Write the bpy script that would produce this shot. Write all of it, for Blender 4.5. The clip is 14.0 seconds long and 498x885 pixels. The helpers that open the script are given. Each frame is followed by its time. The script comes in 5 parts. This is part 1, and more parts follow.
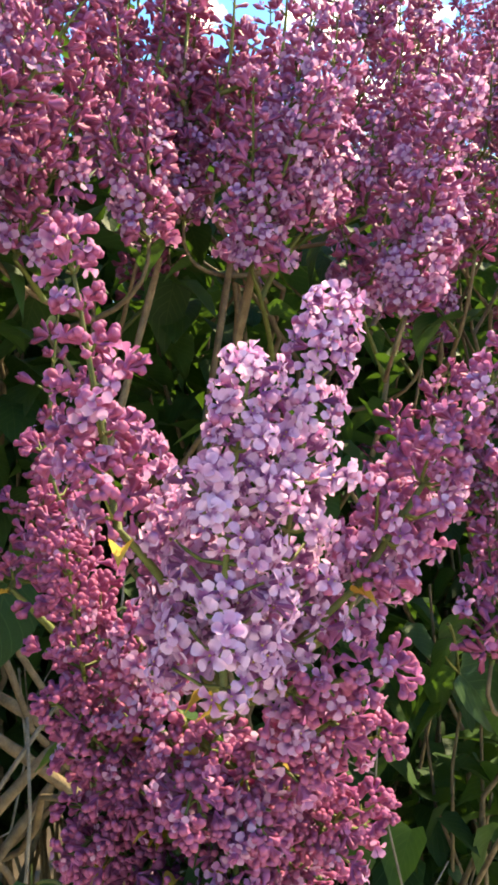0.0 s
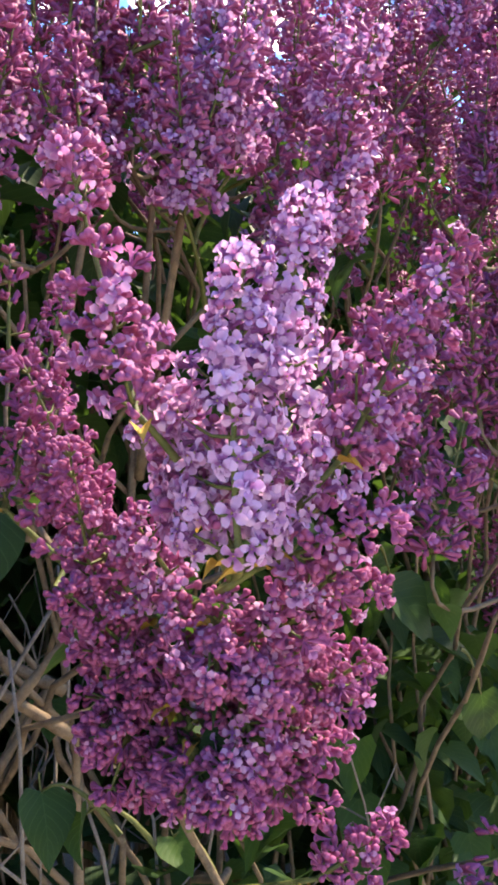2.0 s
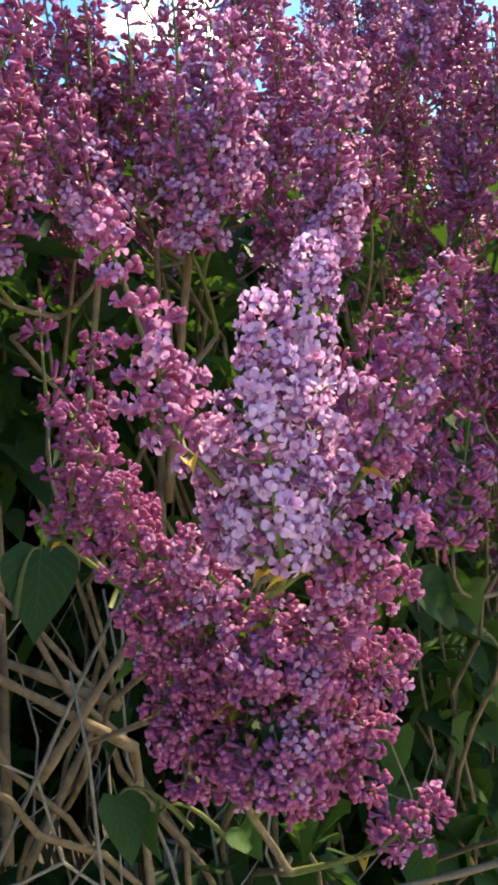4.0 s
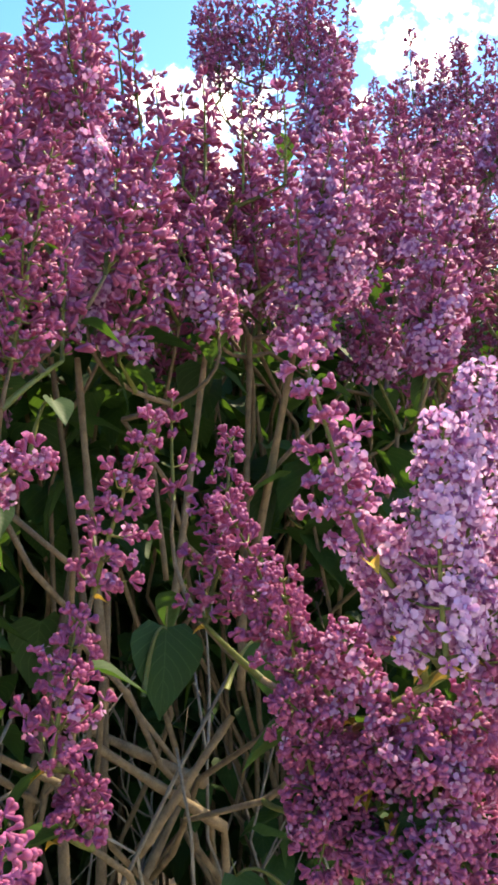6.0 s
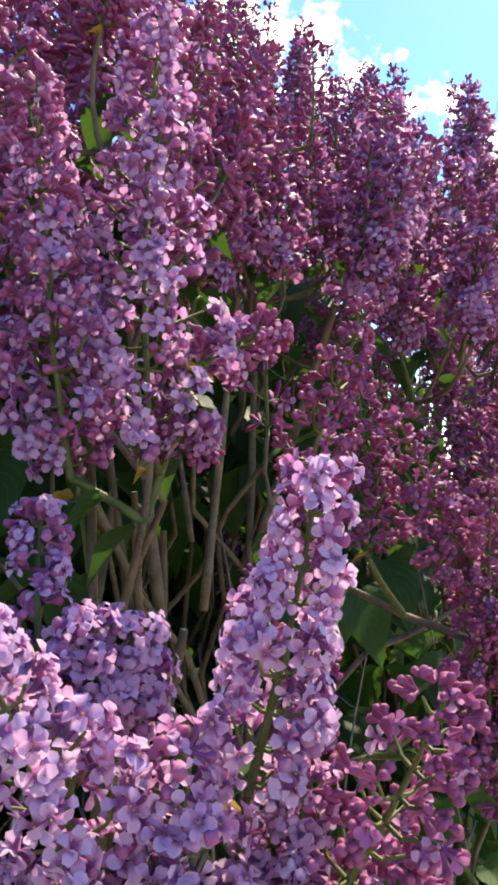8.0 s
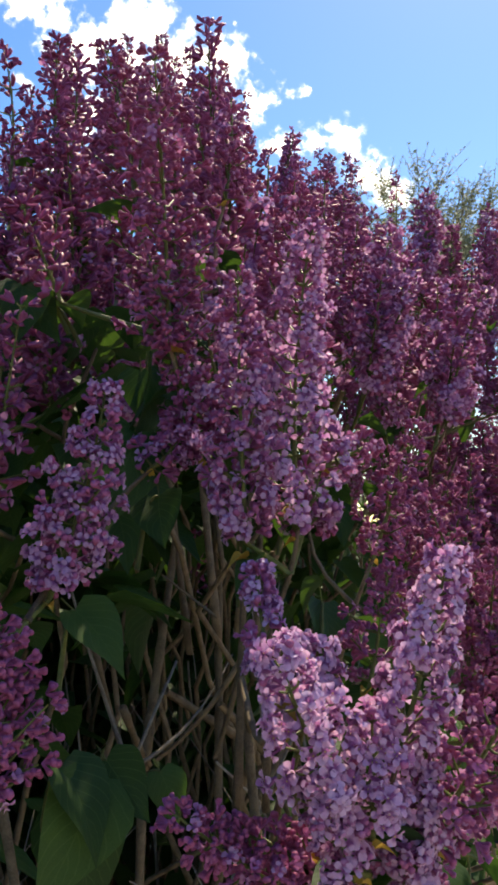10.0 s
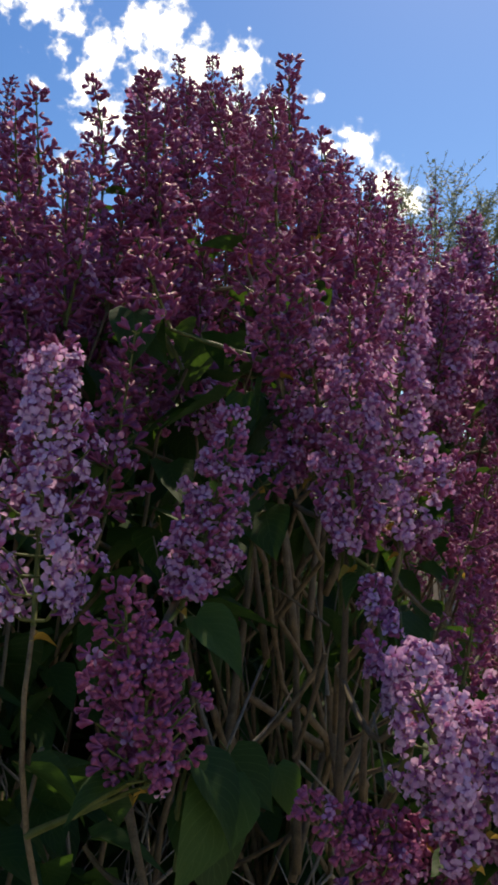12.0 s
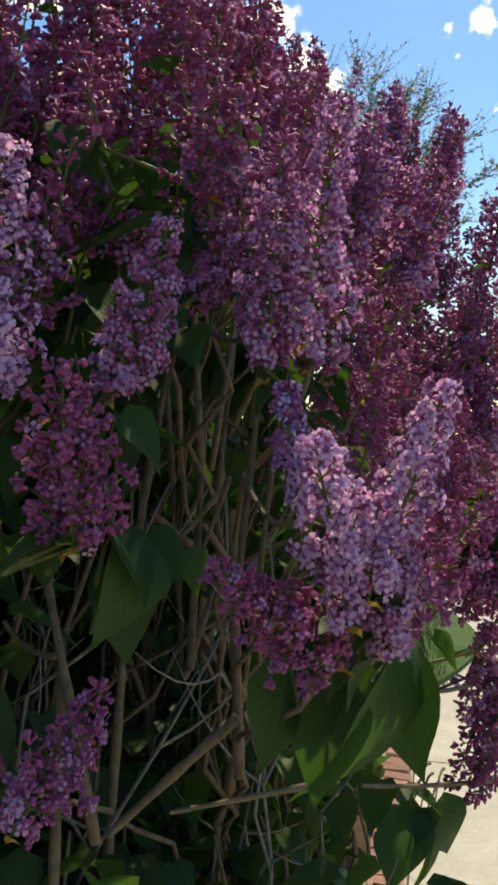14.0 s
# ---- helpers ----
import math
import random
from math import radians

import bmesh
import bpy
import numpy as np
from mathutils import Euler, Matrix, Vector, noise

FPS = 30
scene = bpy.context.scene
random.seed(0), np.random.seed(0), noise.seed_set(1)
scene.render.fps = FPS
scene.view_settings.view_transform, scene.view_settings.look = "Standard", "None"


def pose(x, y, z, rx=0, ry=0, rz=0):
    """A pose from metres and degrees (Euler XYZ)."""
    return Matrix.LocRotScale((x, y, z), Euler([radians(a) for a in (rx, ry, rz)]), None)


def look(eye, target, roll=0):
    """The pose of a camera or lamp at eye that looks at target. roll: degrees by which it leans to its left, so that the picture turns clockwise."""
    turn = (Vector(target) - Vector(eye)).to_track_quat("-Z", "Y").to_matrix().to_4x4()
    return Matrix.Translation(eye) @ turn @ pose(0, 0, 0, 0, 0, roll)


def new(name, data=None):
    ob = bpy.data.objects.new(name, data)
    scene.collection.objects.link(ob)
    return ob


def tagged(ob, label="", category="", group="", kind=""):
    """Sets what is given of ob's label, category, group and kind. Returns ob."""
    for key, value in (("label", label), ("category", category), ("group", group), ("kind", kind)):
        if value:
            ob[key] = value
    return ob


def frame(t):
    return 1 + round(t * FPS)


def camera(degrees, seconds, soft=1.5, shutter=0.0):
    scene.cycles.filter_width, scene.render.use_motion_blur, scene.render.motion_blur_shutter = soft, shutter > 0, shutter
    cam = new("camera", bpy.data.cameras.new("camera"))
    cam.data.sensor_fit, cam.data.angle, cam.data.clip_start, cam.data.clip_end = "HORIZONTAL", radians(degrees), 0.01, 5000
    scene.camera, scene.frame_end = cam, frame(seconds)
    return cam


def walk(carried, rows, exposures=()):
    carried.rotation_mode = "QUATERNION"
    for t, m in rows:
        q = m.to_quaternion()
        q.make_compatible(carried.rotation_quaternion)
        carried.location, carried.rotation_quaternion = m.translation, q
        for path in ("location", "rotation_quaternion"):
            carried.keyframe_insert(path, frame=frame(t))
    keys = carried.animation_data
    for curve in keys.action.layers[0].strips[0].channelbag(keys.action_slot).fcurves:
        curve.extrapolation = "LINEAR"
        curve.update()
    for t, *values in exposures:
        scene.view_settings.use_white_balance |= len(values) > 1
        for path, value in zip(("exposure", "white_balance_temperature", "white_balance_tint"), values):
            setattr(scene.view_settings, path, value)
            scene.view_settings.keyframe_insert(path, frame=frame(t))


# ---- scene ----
# ---------------------------------------------------------------- camera
cam = camera(30.9, 14.0, 3.3)
METRES, EYE, TILT, LEAN, TURN = 1.15, 1.35, 0.0, 0.0, 0.0
ROWS = [
    (0.0, 0.0, 0.0, 0.0, 0.0, 0.0, -0.0),
    (0.5, -0.0211, -0.011, -0.0024, -3.05, -0.26, -0.67),
    (1.0, -0.0331, -0.0153, -0.0131, -4.63, -0.58, -0.32),
    (1.5, -0.0356, -0.0232, -0.0272, -6.06, -0.81, 1.38),
    (2.0, -0.0496, -0.0378, -0.0414, -7.32, -0.94, 4.32),
    (4.5, -0.0822, -0.0916, -0.0266, -6.9, 0.2, 9.77),
    (5.0, -0.1151, -0.0946, -0.019, -6.35, 1.38, 8.29),
    (5.5, -0.14, -0.1041, -0.0081, -7.14, 3.05, 6.75),
    (6.0, -0.1628, -0.1132, -0.0028, -7.63, 3.95, 6.36),
    (6.5, -0.2098, -0.1012, 0.0008, -8.03, 4.62, 5.38),
    (7.0, -0.2655, -0.0697, -0.0174, -12.01, 5.66, 3.82),
    (7.5, -0.3207, -0.0237, -0.0455, -18.39, 6.08, 4.67),
    (8.0, -0.383, -0.0018, -0.0533, -22.27, 5.17, 4.69),
    (8.5, -0.4528, -0.0301, -0.0615, -27.09, 2.47, 4.49),
    (11.0, -0.6353, -0.1366, -0.0055, -29.35, 7.99, 2.44),
    (11.5, -0.6558, -0.1364, -0.0085, -28.36, 7.74, 2.04),
    (12.0, -0.6732, -0.1275, -0.0164, -29.16, 6.44, 1.76),
    (12.5, -0.6589, -0.1424, -0.0363, -32.52, 4.27, 1.07),
    (13.0, -0.6309, -0.1648, -0.0491, -36.48, 2.6, -0.04),
    (13.5, -0.6565, -0.1677, -0.05, -37.28, 1.68, -0.97),
    (14.0, -0.7158, -0.1587, -0.07, -36.0, -0.96, -1.7),
]
walk(cam, [(t, pose(0, 0, EYE, TILT, LEAN, TURN) @ pose(METRES * x, METRES * y, METRES * z, 90 + pitch, roll, yaw)) for t, x, y, z, yaw, pitch, roll in ROWS],
     exposures=[(0, 2.00, 10300, -1), (1.2, 1.98, 9200, 2), (2.2, 1.90, 7800, 16), (4.5, 1.70, 9100, -1), (5.5, 1.80, 9200, 3), (7, 1.80, 8600, 3), (8, 1.42, 7900, 3), (8.7, 1.18, 8600, 2), (10.8, 0.38, 8500, 7), (11.5, 0.10, 8400, 6), (12.8, 0.16, 8600, 4), (13.5, 0.25, 8500, 3), (14, 0.52, 8800, 0)])

# ---------------------------------------------------------------- sun and sky
SUN_AZ, SUN_EL = 53.0, 52.0      # degrees to the right of +y, degrees over the horizon
sun = new("sun", bpy.data.lights.new("sun", "SUN"))
sun.data.energy, sun.data.angle, sun.data.color = 3.3, radians(0.6), (1.0, 0.95, 0.87)
sun_way = Vector((math.sin(radians(SUN_AZ)) * math.cos(radians(SUN_EL)), math.cos(radians(SUN_AZ)) * math.cos(radians(SUN_EL)), math.sin(radians(SUN_EL))))
sun.matrix_world = look(sun_way * 30, (0, 0, 0))


class Nodes:
    """Short hand for node trees."""
    def __init__(self, tree):
        self.tree = tree
        tree.nodes.clear()

    def add(self, kind, inputs=(), **props):
        n = self.tree.nodes.new("ShaderNode" + kind)
        for k, v in props.items():
            setattr(n, k, v)
        for k, v in dict(inputs).items():
            if isinstance(v, bpy.types.NodeSocket):
                self.tree.links.new(v, n.inputs[k])
            else:
                n.inputs[k].default_value = v
        return n

    def math(self, op, a, b=0.0, c=0.0, clamp=False):
        return self.add("Math", {0: a, 1: b, 2: c}, operation=op, use_clamp=clamp).outputs[0]

    def mix(self, f, a, b, how="MIX"):
        n = self.tree.nodes.new("ShaderNodeMix")
        n.data_type, n.blend_type = "RGBA", how
        for k, v in ((0, f), (6, a), (7, b)):
            if isinstance(v, bpy.types.NodeSocket):
                self.tree.links.new(v, n.inputs[k])
            else:
                n.inputs[k].default_value = v
        return n.outputs[2]

    def ramp(self, f, stops):
        n = self.add("ValToRGB", {0: f})
        e = n.color_ramp.elements
        while len(e) < len(stops):
            e.new(0.5)
        for s, (p, c) in zip(e, stops):
            s.position, s.color = p, (*c, 1) if len(c) == 3 else c
        return n.outputs[0]

    def noise(self, vector, scale, detail=4.0, rough=0.6):
        return self.add("TexNoise", {"Vector": vector, "Scale": scale, "Detail": detail, "Roughness": rough}).outputs[0]


def direction(az, el):
    return Vector((math.sin(radians(az)) * math.cos(radians(el)), math.cos(radians(az)) * math.cos(radians(el)), math.sin(radians(el))))


world = bpy.data.worlds.new("sky")
scene.world = world
world.use_nodes = True
W = Nodes(world.node_tree)
sky = W.add("TexSky", sky_type="NISHITA", sun_disc=False, sun_elevation=radians(SUN_EL), sun_rotation=radians(SUN_AZ), air_density=1.1, dust_density=0.25, ozone_density=3.0)
way = W.add("TexCoord").outputs["Generated"]
warp = W.add("VectorMath", {0: way, 1: W.add("VectorMath", {0: W.add("TexNoise", {"Vector": way, "Scale": 9.0, "Detail": 3.0}).outputs[1], "Scale": 0.03}, operation="SCALE").outputs[0]}, operation="ADD").outputs[0]
field = None
# fair-weather cumulus: azimuth, elevation, angular radius
for az, el, r in ((16.6, 32.2, 2.0), (18.5, 30.8, 1.8), (20.2, 30.2, 1.7), (20.0, 28.6, 1.9), (24.2, 31.0, 2.4), (23.7, 28.6, 2.6), (26.4, 29.3, 2.6), (29.6, 28.9, 2.0), (31.6, 26.9, 1.7), (29.0, 26.2, 2.8),
                  (14.1, 31.7, 1.2), (16.8, 27.9, 0.9), (21.0, 33.3, 0.8), (30.1, 31.2, 0.45), (33.8, 27.3, 0.75), (34.8, 27.3, 0.75), (33.0, 24.2, 1.6), (34.6, 24.5, 1.5), (37.0, 24.4, 1.5), (38.5, 22.2, 1.7), (40.5, 20.5, 1.6),
                  (47.8, 23.6, 0.8), (49.9, 23.8, 1.3), (51.6, 24.2, 1.3), (53.5, 25.5, 1.6), (48.4, 22.1, 0.35), (50.9, 19.2, 0.8), (52.0, 12.0, 2.0),
                  (8.6, 24.4, 2.6), (10.9, 23.4, 2.2), (5.0, 25.0, 2.2), (7.0, 20.0, 3.0), (3.0, 25.2, 1.8), (-3.0, 25.5, 1.5), (20.4, 26.4, 2.2), (18.0, 23.4, 1.2), (23.0, 25.0, 2.2),
                  (-30, 33, 6.0), (-75, 25, 7.0), (120, 30, 5.0), (-140, 28, 8.0)):
    dot = W.add("VectorMath", {0: warp, 1: direction(az, el) + Vector((0.015, 0.015, 0.015))}, operation="DISTANCE").outputs["Value"]
    blob = W.math("SUBTRACT", min(1.0, 0.35 + r / 2.5), W.math("DIVIDE", dot, 2 * math.sin(radians(r) / 2)))
    field = blob if field is None else W.math("MAXIMUM", field, blob)
fluff = W.math("ADD", W.math("MULTIPLY", W.math("SUBTRACT", W.noise(way, 24.0, 8.0, 0.62), 0.5), 1.9), W.math("MULTIPLY", W.math("SUBTRACT", W.noise(way, 70.0, 3.0, 0.55), 0.5), 1.7))
cover = W.add("MapRange", {0: W.math("ADD", W.math("MULTIPLY", field, 0.85), fluff), 1: 0.0, 2: 0.70}, interpolation_type="SMOOTHSTEP").outputs[0]
shade = W.ramp(W.noise(way, 7.0, 3.0), [(0.3, (10.0, 10.4, 11.0)), (0.6, (14.0, 14.0, 14.0))])
W.add("OutputWorld", {0: W.add("Background", {0: W.mix(W.math("POWER", cover, 2.0), W.add("HueSaturation", {"Color": sky.outputs[0], "Saturation": 1.36, "Hue": 0.514, "Value": 0.98}).outputs[0], shade), 1: 0.148}).outputs[0]})

# ---------------------------------------------------------------- materials


def material(name):
    m = bpy.data.materials.new(name)
    m.use_nodes = True
    return m, Nodes(m.node_tree)


def finish(N, shader):
    N.add("OutputMaterial", {0: shader})


def chance(N):
    """A number for each piece, whether it is an object or an island of a joined mesh."""
    return N.math("FRACT", N.math("ADD", N.add("ObjectInfo").outputs["Random"], N.add("NewGeometry").outputs["Random Per Island"]))


def petal_material():
    m, N = material("lilac_petal")
    a = N.add("Attribute", attribute_name="bloom").outputs["Fac"]       # 0 tight bud, 1 fully open and pale
    reach = N.add("Attribute", attribute_name="reach").outputs["Fac"]   # 0 tube, 1 petal edge
    r = chance(N)
    at = N.add("TexCoord").outputs["Object"]
    f = N.math("ADD", a, N.math("MULTIPLY", N.math("SUBTRACT", r, 0.5), 0.16), clamp=True)
    col = N.ramp(f, [(0.0, (0.32, 0.036, 0.115)), (0.25, (0.39, 0.064, 0.195)), (0.5, (0.51, 0.145, 0.35)), (0.75, (0.63, 0.295, 0.525)), (1.0, (0.82, 0.53, 0.755))])
    violet = N.mix(N.math("MULTIPLY", N.math("FRACT", N.math("MULTIPLY", r, 7.31)), 0.16), col, (0.52, 0.33, 0.66, 1))
    col = N.mix(N.math("MULTIPLY", a, 0.8), col, violet)
    across = N.add("Attribute", attribute_name="across").outputs["Fac"]  # 0 midrib of a lobe, 1 its edge
    opened = N.add("MapRange", {0: a, 1: 0.36, 2: 0.5}).outputs[0]
    head = N.math("MULTIPLY", N.math("SUBTRACT", 1.0, opened), N.add("MapRange", {0: reach, 1: 0.62, 2: 0.95}).outputs[0])
    col = N.mix(N.math("MULTIPLY", head, 0.35), col, (0.54, 0.13, 0.27, 1))
    rim = N.math("MULTIPLY", opened, N.math("MAXIMUM", N.add("MapRange", {0: reach, 1: 0.82, 2: 1.0}).outputs[0], N.math("POWER", across, 3.0)))
    col = N.mix(N.math("MULTIPLY", rim, 0.3), col, (0.88, 0.70, 0.86, 1))
    throat = N.math("MULTIPLY", opened, N.add("MapRange", {0: reach, 1: 0.46, 2: 0.68, 3: 1.0, 4: 0.0}).outputs[0])
    col = N.mix(N.math("MULTIPLY", throat, 0.9), col, (0.20, 0.04, 0.21, 1))
    tube = N.mix(N.math("MULTIPLY", N.add("MapRange", {0: reach, 1: 0.05, 2: 0.7, 3: 1.0, 4: 0.0}).outputs[0], 0.5), col, (0.50, 0.14, 0.40, 1))
    fibre = N.noise(at, 1400.0, 3.0)
    streak = N.mix(N.math("MULTIPLY", fibre, 0.16), tube, (0.80, 0.5, 0.72, 1))
    p = N.add("BsdfPrincipled", {"Base Color": streak, "Roughness": N.math("ADD", 0.40, N.math("MULTIPLY", fibre, 0.2)), "Specular IOR Level": 0.2})
    N.tree.links.new(N.add("Bump", {"Strength": 0.25, "Distance": 0.0005, "Height": fibre}).outputs[0], p.inputs["Normal"])
    t = N.add("BsdfTranslucent", {"Color": N.mix(0.12, streak, (0.85, 0.20, 0.50, 1))})
    finish(N, N.add("MixShader", {0: N.math("ADD", 0.26, N.math("MULTIPLY", opened, 0.22)), 1: p.outputs[0], 2: t.outputs[0]}).outputs[0])
    return m


def plain(name, a, b, scale, rough, bump=0.0, gloss=0.3, thin=0.0, vary=0.5):
    """Two tones mixed by noise at two scales, a piece's own shift in tone, fine relief."""
    m, N = material(name)
    at = N.add("TexCoord").outputs["Object"]
    big, fine = N.noise(at, scale, 3.0), N.noise(at, scale * 9, 5.0)
    f = N.math("ADD", N.math("MULTIPLY", big, 0.6), N.math("MULTIPLY", fine, 0.4))
    col = N.ramp(f, [(0.33, a), (0.66, b)])
    h = N.add("HueSaturation", {"Color": col, "Value": N.math("ADD", 1.0 - vary / 2, N.math("MULTIPLY", chance(N), vary))}).outputs[0]
    p = N.add("BsdfPrincipled", {"Base Color": h, "Roughness": rough, "Specular IOR Level": gloss})
    if bump:
        N.tree.links.new(N.add("Bump", {"Strength": bump, "Distance": 0.002, "Height": fine}).outputs[0], p.inputs["Normal"])
    out = p.outputs[0]
    if thin:
        out = N.add("MixShader", {0: thin, 1: out, 2: N.add("BsdfTranslucent", {"Color": h}).outputs[0]}).outputs[0]
    finish(N, out)
    return m


def leaf_material():
    m, N = material("lilac_leaf")
    across = N.add("Attribute", attribute_name="across").outputs["Fac"]
    along = N.add("Attribute", attribute_name="along").outputs["Fac"]
    r = chance(N)
    at = N.add("TexCoord").outputs["Object"]
    side = N.math("ABSOLUTE", across)
    vein = N.math("PINGPONG", N.math("SUBTRACT", N.math("MULTIPLY", along, 7.0), N.math("MULTIPLY", side, 3.0)), 0.5)
    line = N.add("MapRange", {0: N.math("MINIMUM", vein, N.math("MULTIPLY", side, 3.0)), 1: 0.0, 2: 0.09, 3: 1.0, 4: 0.0}).outputs[0]
    base = N.ramp(N.math("ADD", N.math("MULTIPLY", N.noise(at, 60.0, 4.0), 0.5), N.math("MULTIPLY", r, 0.5)), [(0.25, (0.018, 0.045, 0.016)), (0.55, (0.033, 0.074, 0.022)), (0.85, (0.062, 0.120, 0.029))])
    col = N.mix(N.math("MULTIPLY", line, 0.25), base, (0.16, 0.24, 0.07, 1))
    p = N.add("BsdfPrincipled", {"Base Color": col, "Roughness": 0.55, "Specular IOR Level": 0.16})
    N.tree.links.new(N.add("Bump", {"Strength": 0.14, "Distance": 0.001, "Height": N.math("SUBTRACT", vein, line)}).outputs[0], p.inputs["Normal"])
    t = N.add("BsdfTranslucent", {"Color": N.mix(0.5, col, (0.13, 0.27, 0.022, 1))})
    finish(N, N.add("MixShader", {0: 0.29, 1: p.outputs[0], 2: t.outputs[0]}).outputs[0])
    return m


PETAL = petal_material()
LEAF = leaf_material()
STAMEN = plain("pollen_yellow", (0.55, 0.36, 0.05), (0.75, 0.55, 0.12), 300, 0.7)
GREEN = plain("green_stalk", (0.09, 0.11, 0.024), (0.19, 0.19, 0.055), 120, 0.5, 0.3, thin=0.1)
BARK = plain("lilac_bark", (0.09, 0.062, 0.038), (0.25, 0.172, 0.10), 70, 0.8, 0.6)
GREYBARK = plain("dry_bark", (0.12, 0.098, 0.076), (0.34, 0.285, 0.225), 60, 0.85, 0.7)
BRACT = plain("dry_bract", (0.42, 0.22, 0.03), (0.62, 0.42, 0.08), 90, 0.6, 0.3, thin=0.3)
SOIL = plain("soil", (0.045, 0.032, 0.022), (0.12, 0.085, 0.055), 9, 0.95, 0.8, 0.1)
CONCRETE = plain("concrete", (0.44, 0.40, 0.33), (0.60, 0.55, 0.46), 5, 0.85, 0.3, 0.2, vary=0.06)
BRICK = plain("red_brick", (0.27, 0.13, 0.095), (0.42, 0.25, 0.19), 24, 0.85, 0.6, 0.2)
MORTAR = plain("mortar", (0.30, 0.27, 0.22), (0.42, 0.38, 0.31), 40, 0.9, 0.5, 0.1)
TURF = plain("lawn", (0.04, 0.07, 0.02), (0.08, 0.12, 0.04), 12, 0.9, 0.8, 0.1)
GRASS = plain("grass_blade", (0.035, 0.07, 0.02), (0.085, 0.14, 0.04), 40, 0.5, thin=0.3)
SPRING = plain("spring_leaf", (0.24, 0.27, 0.13), (0.40, 0.41, 0.23), 30, 0.6, thin=0.35)

# ---------------------------------------------------------------- shapes


class Shape:
    """Vertices, faces, material numbers and per-vertex values of one mesh."""
    def __init__(self):
        self.v, self.f, self.m, self.values = [], [], [], {}
        self.count = 0

    def put(self, verts, faces, slot=0, **values):
        verts = np.asarray(verts, float)
        n = self.count
        self.v.append(verts)
        self.f.extend([tuple(i + n for i in f) for f in faces])
        self.m.extend(slot if isinstance(slot, list) else [slot] * len(faces))
        for k in ("bloom", "reach", "across", "along"):
            x = values.get(k, 0.0)
            self.values.setdefault(k, []).append(np.full(len(verts), x) if np.isscalar(x) else np.asarray(x, float))
        self.count += len(verts)
        return self

    def put_shape(self, other, matrix, **values):
        """other: a Shape with one block of arrays, moved by a 4 x 4 matrix."""
        v, f, m, vals = other.arrays()
        v = v @ np.array(matrix)[:3, :3].T + np.array(matrix)[:3, 3]
        vals = dict(vals, **values)
        self.put(v, f, m, **vals)

    def arrays(self):
        return np.concatenate(self.v), self.f, self.m, {k: np.concatenate(x) for k, x in self.values.items()}

    def mesh(self, name, materials, smooth=True, keep=()):
        v, f, m, vals = self.arrays()
        me = bpy.data.meshes.new(name)
        me.from_pydata(v.tolist(), [], f)
        for mat in materials:
            me.materials.append(mat)
        me.polygons.foreach_set("material_index", m)
        me.polygons.foreach_set("use_smooth", [smooth] * len(f))
        for k in keep:
            me.attributes.new(k, "FLOAT", "POINT").data.foreach_set("value", vals[k])
        me.update()
        return me


def part(name, me, parent, m=None, label=""):
    """A mesh as ONE object under a thing or a part."""
    ob = new(name, me)
    ob.parent = parent
    if m is not None:
        ob.matrix_local = m
    return tagged(ob, label)


def thing(name, at, label, category, group="", kind=""):
    ob = new(name)
    ob.empty_display_size = 0.02
    ob.location = at
    return tagged(ob, label, category, group, kind)


def tube(shape, points, radii, sides=6, slot=0, caps=True):
    """A tapered round rod along points."""
    pts = [Vector(p) for p in points]
    verts, faces = [], []
    ref = Vector((0.31, 0.17, 0.93)).normalized()
    for i, p in enumerate(pts):
        d = (pts[min(i + 1, len(pts) - 1)] - pts[max(i - 1, 0)]).normalized()
        a = d.cross(ref)
        a = a.normalized() if a.length > 1e-4 else d.orthogonal().normalized()
        b = d.cross(a)
        for k in range(sides):
            w = 2 * math.pi * k / sides
            verts.append(p + (a * math.cos(w) + b * math.sin(w)) * radii[i])
    for i in range(len(pts) - 1):
        for k in range(sides):
            j = (k + 1) % sides
            faces.append((i * sides + k, i * sides + j, (i + 1) * sides + j, (i + 1) * sides + k))
    if caps:
        faces.append(tuple(range(sides)))
        faces.append(tuple((len(pts) - 1) * sides + k for k in range(sides)))
    shape.put([tuple(v) for v in verts], faces, slot)


def bend(a, b, c, n):
    """Points of a quadratic curve from a over b to c."""
    a, b, c = Vector(a), Vector(b), Vector(c)
    return [a * (1 - s) ** 2 + b * 2 * s * (1 - s) + c * s * s for s in (i / n for i in range(n + 1))]


PETAL_ROWS = (
    ((0.0026, 0.0013, 3), (0.0046, 0.0026, 3), (0.0065, 0.0026, 3), (0.0078, 0.0012, 3)),
    ((0.0027, 0.0014, 2), (0.0052, 0.0028, 2), (0.0076, 0.0017, 2)),
    ((0.0049, 0.0027, 2), (0.0076, 0.0017, 2)))


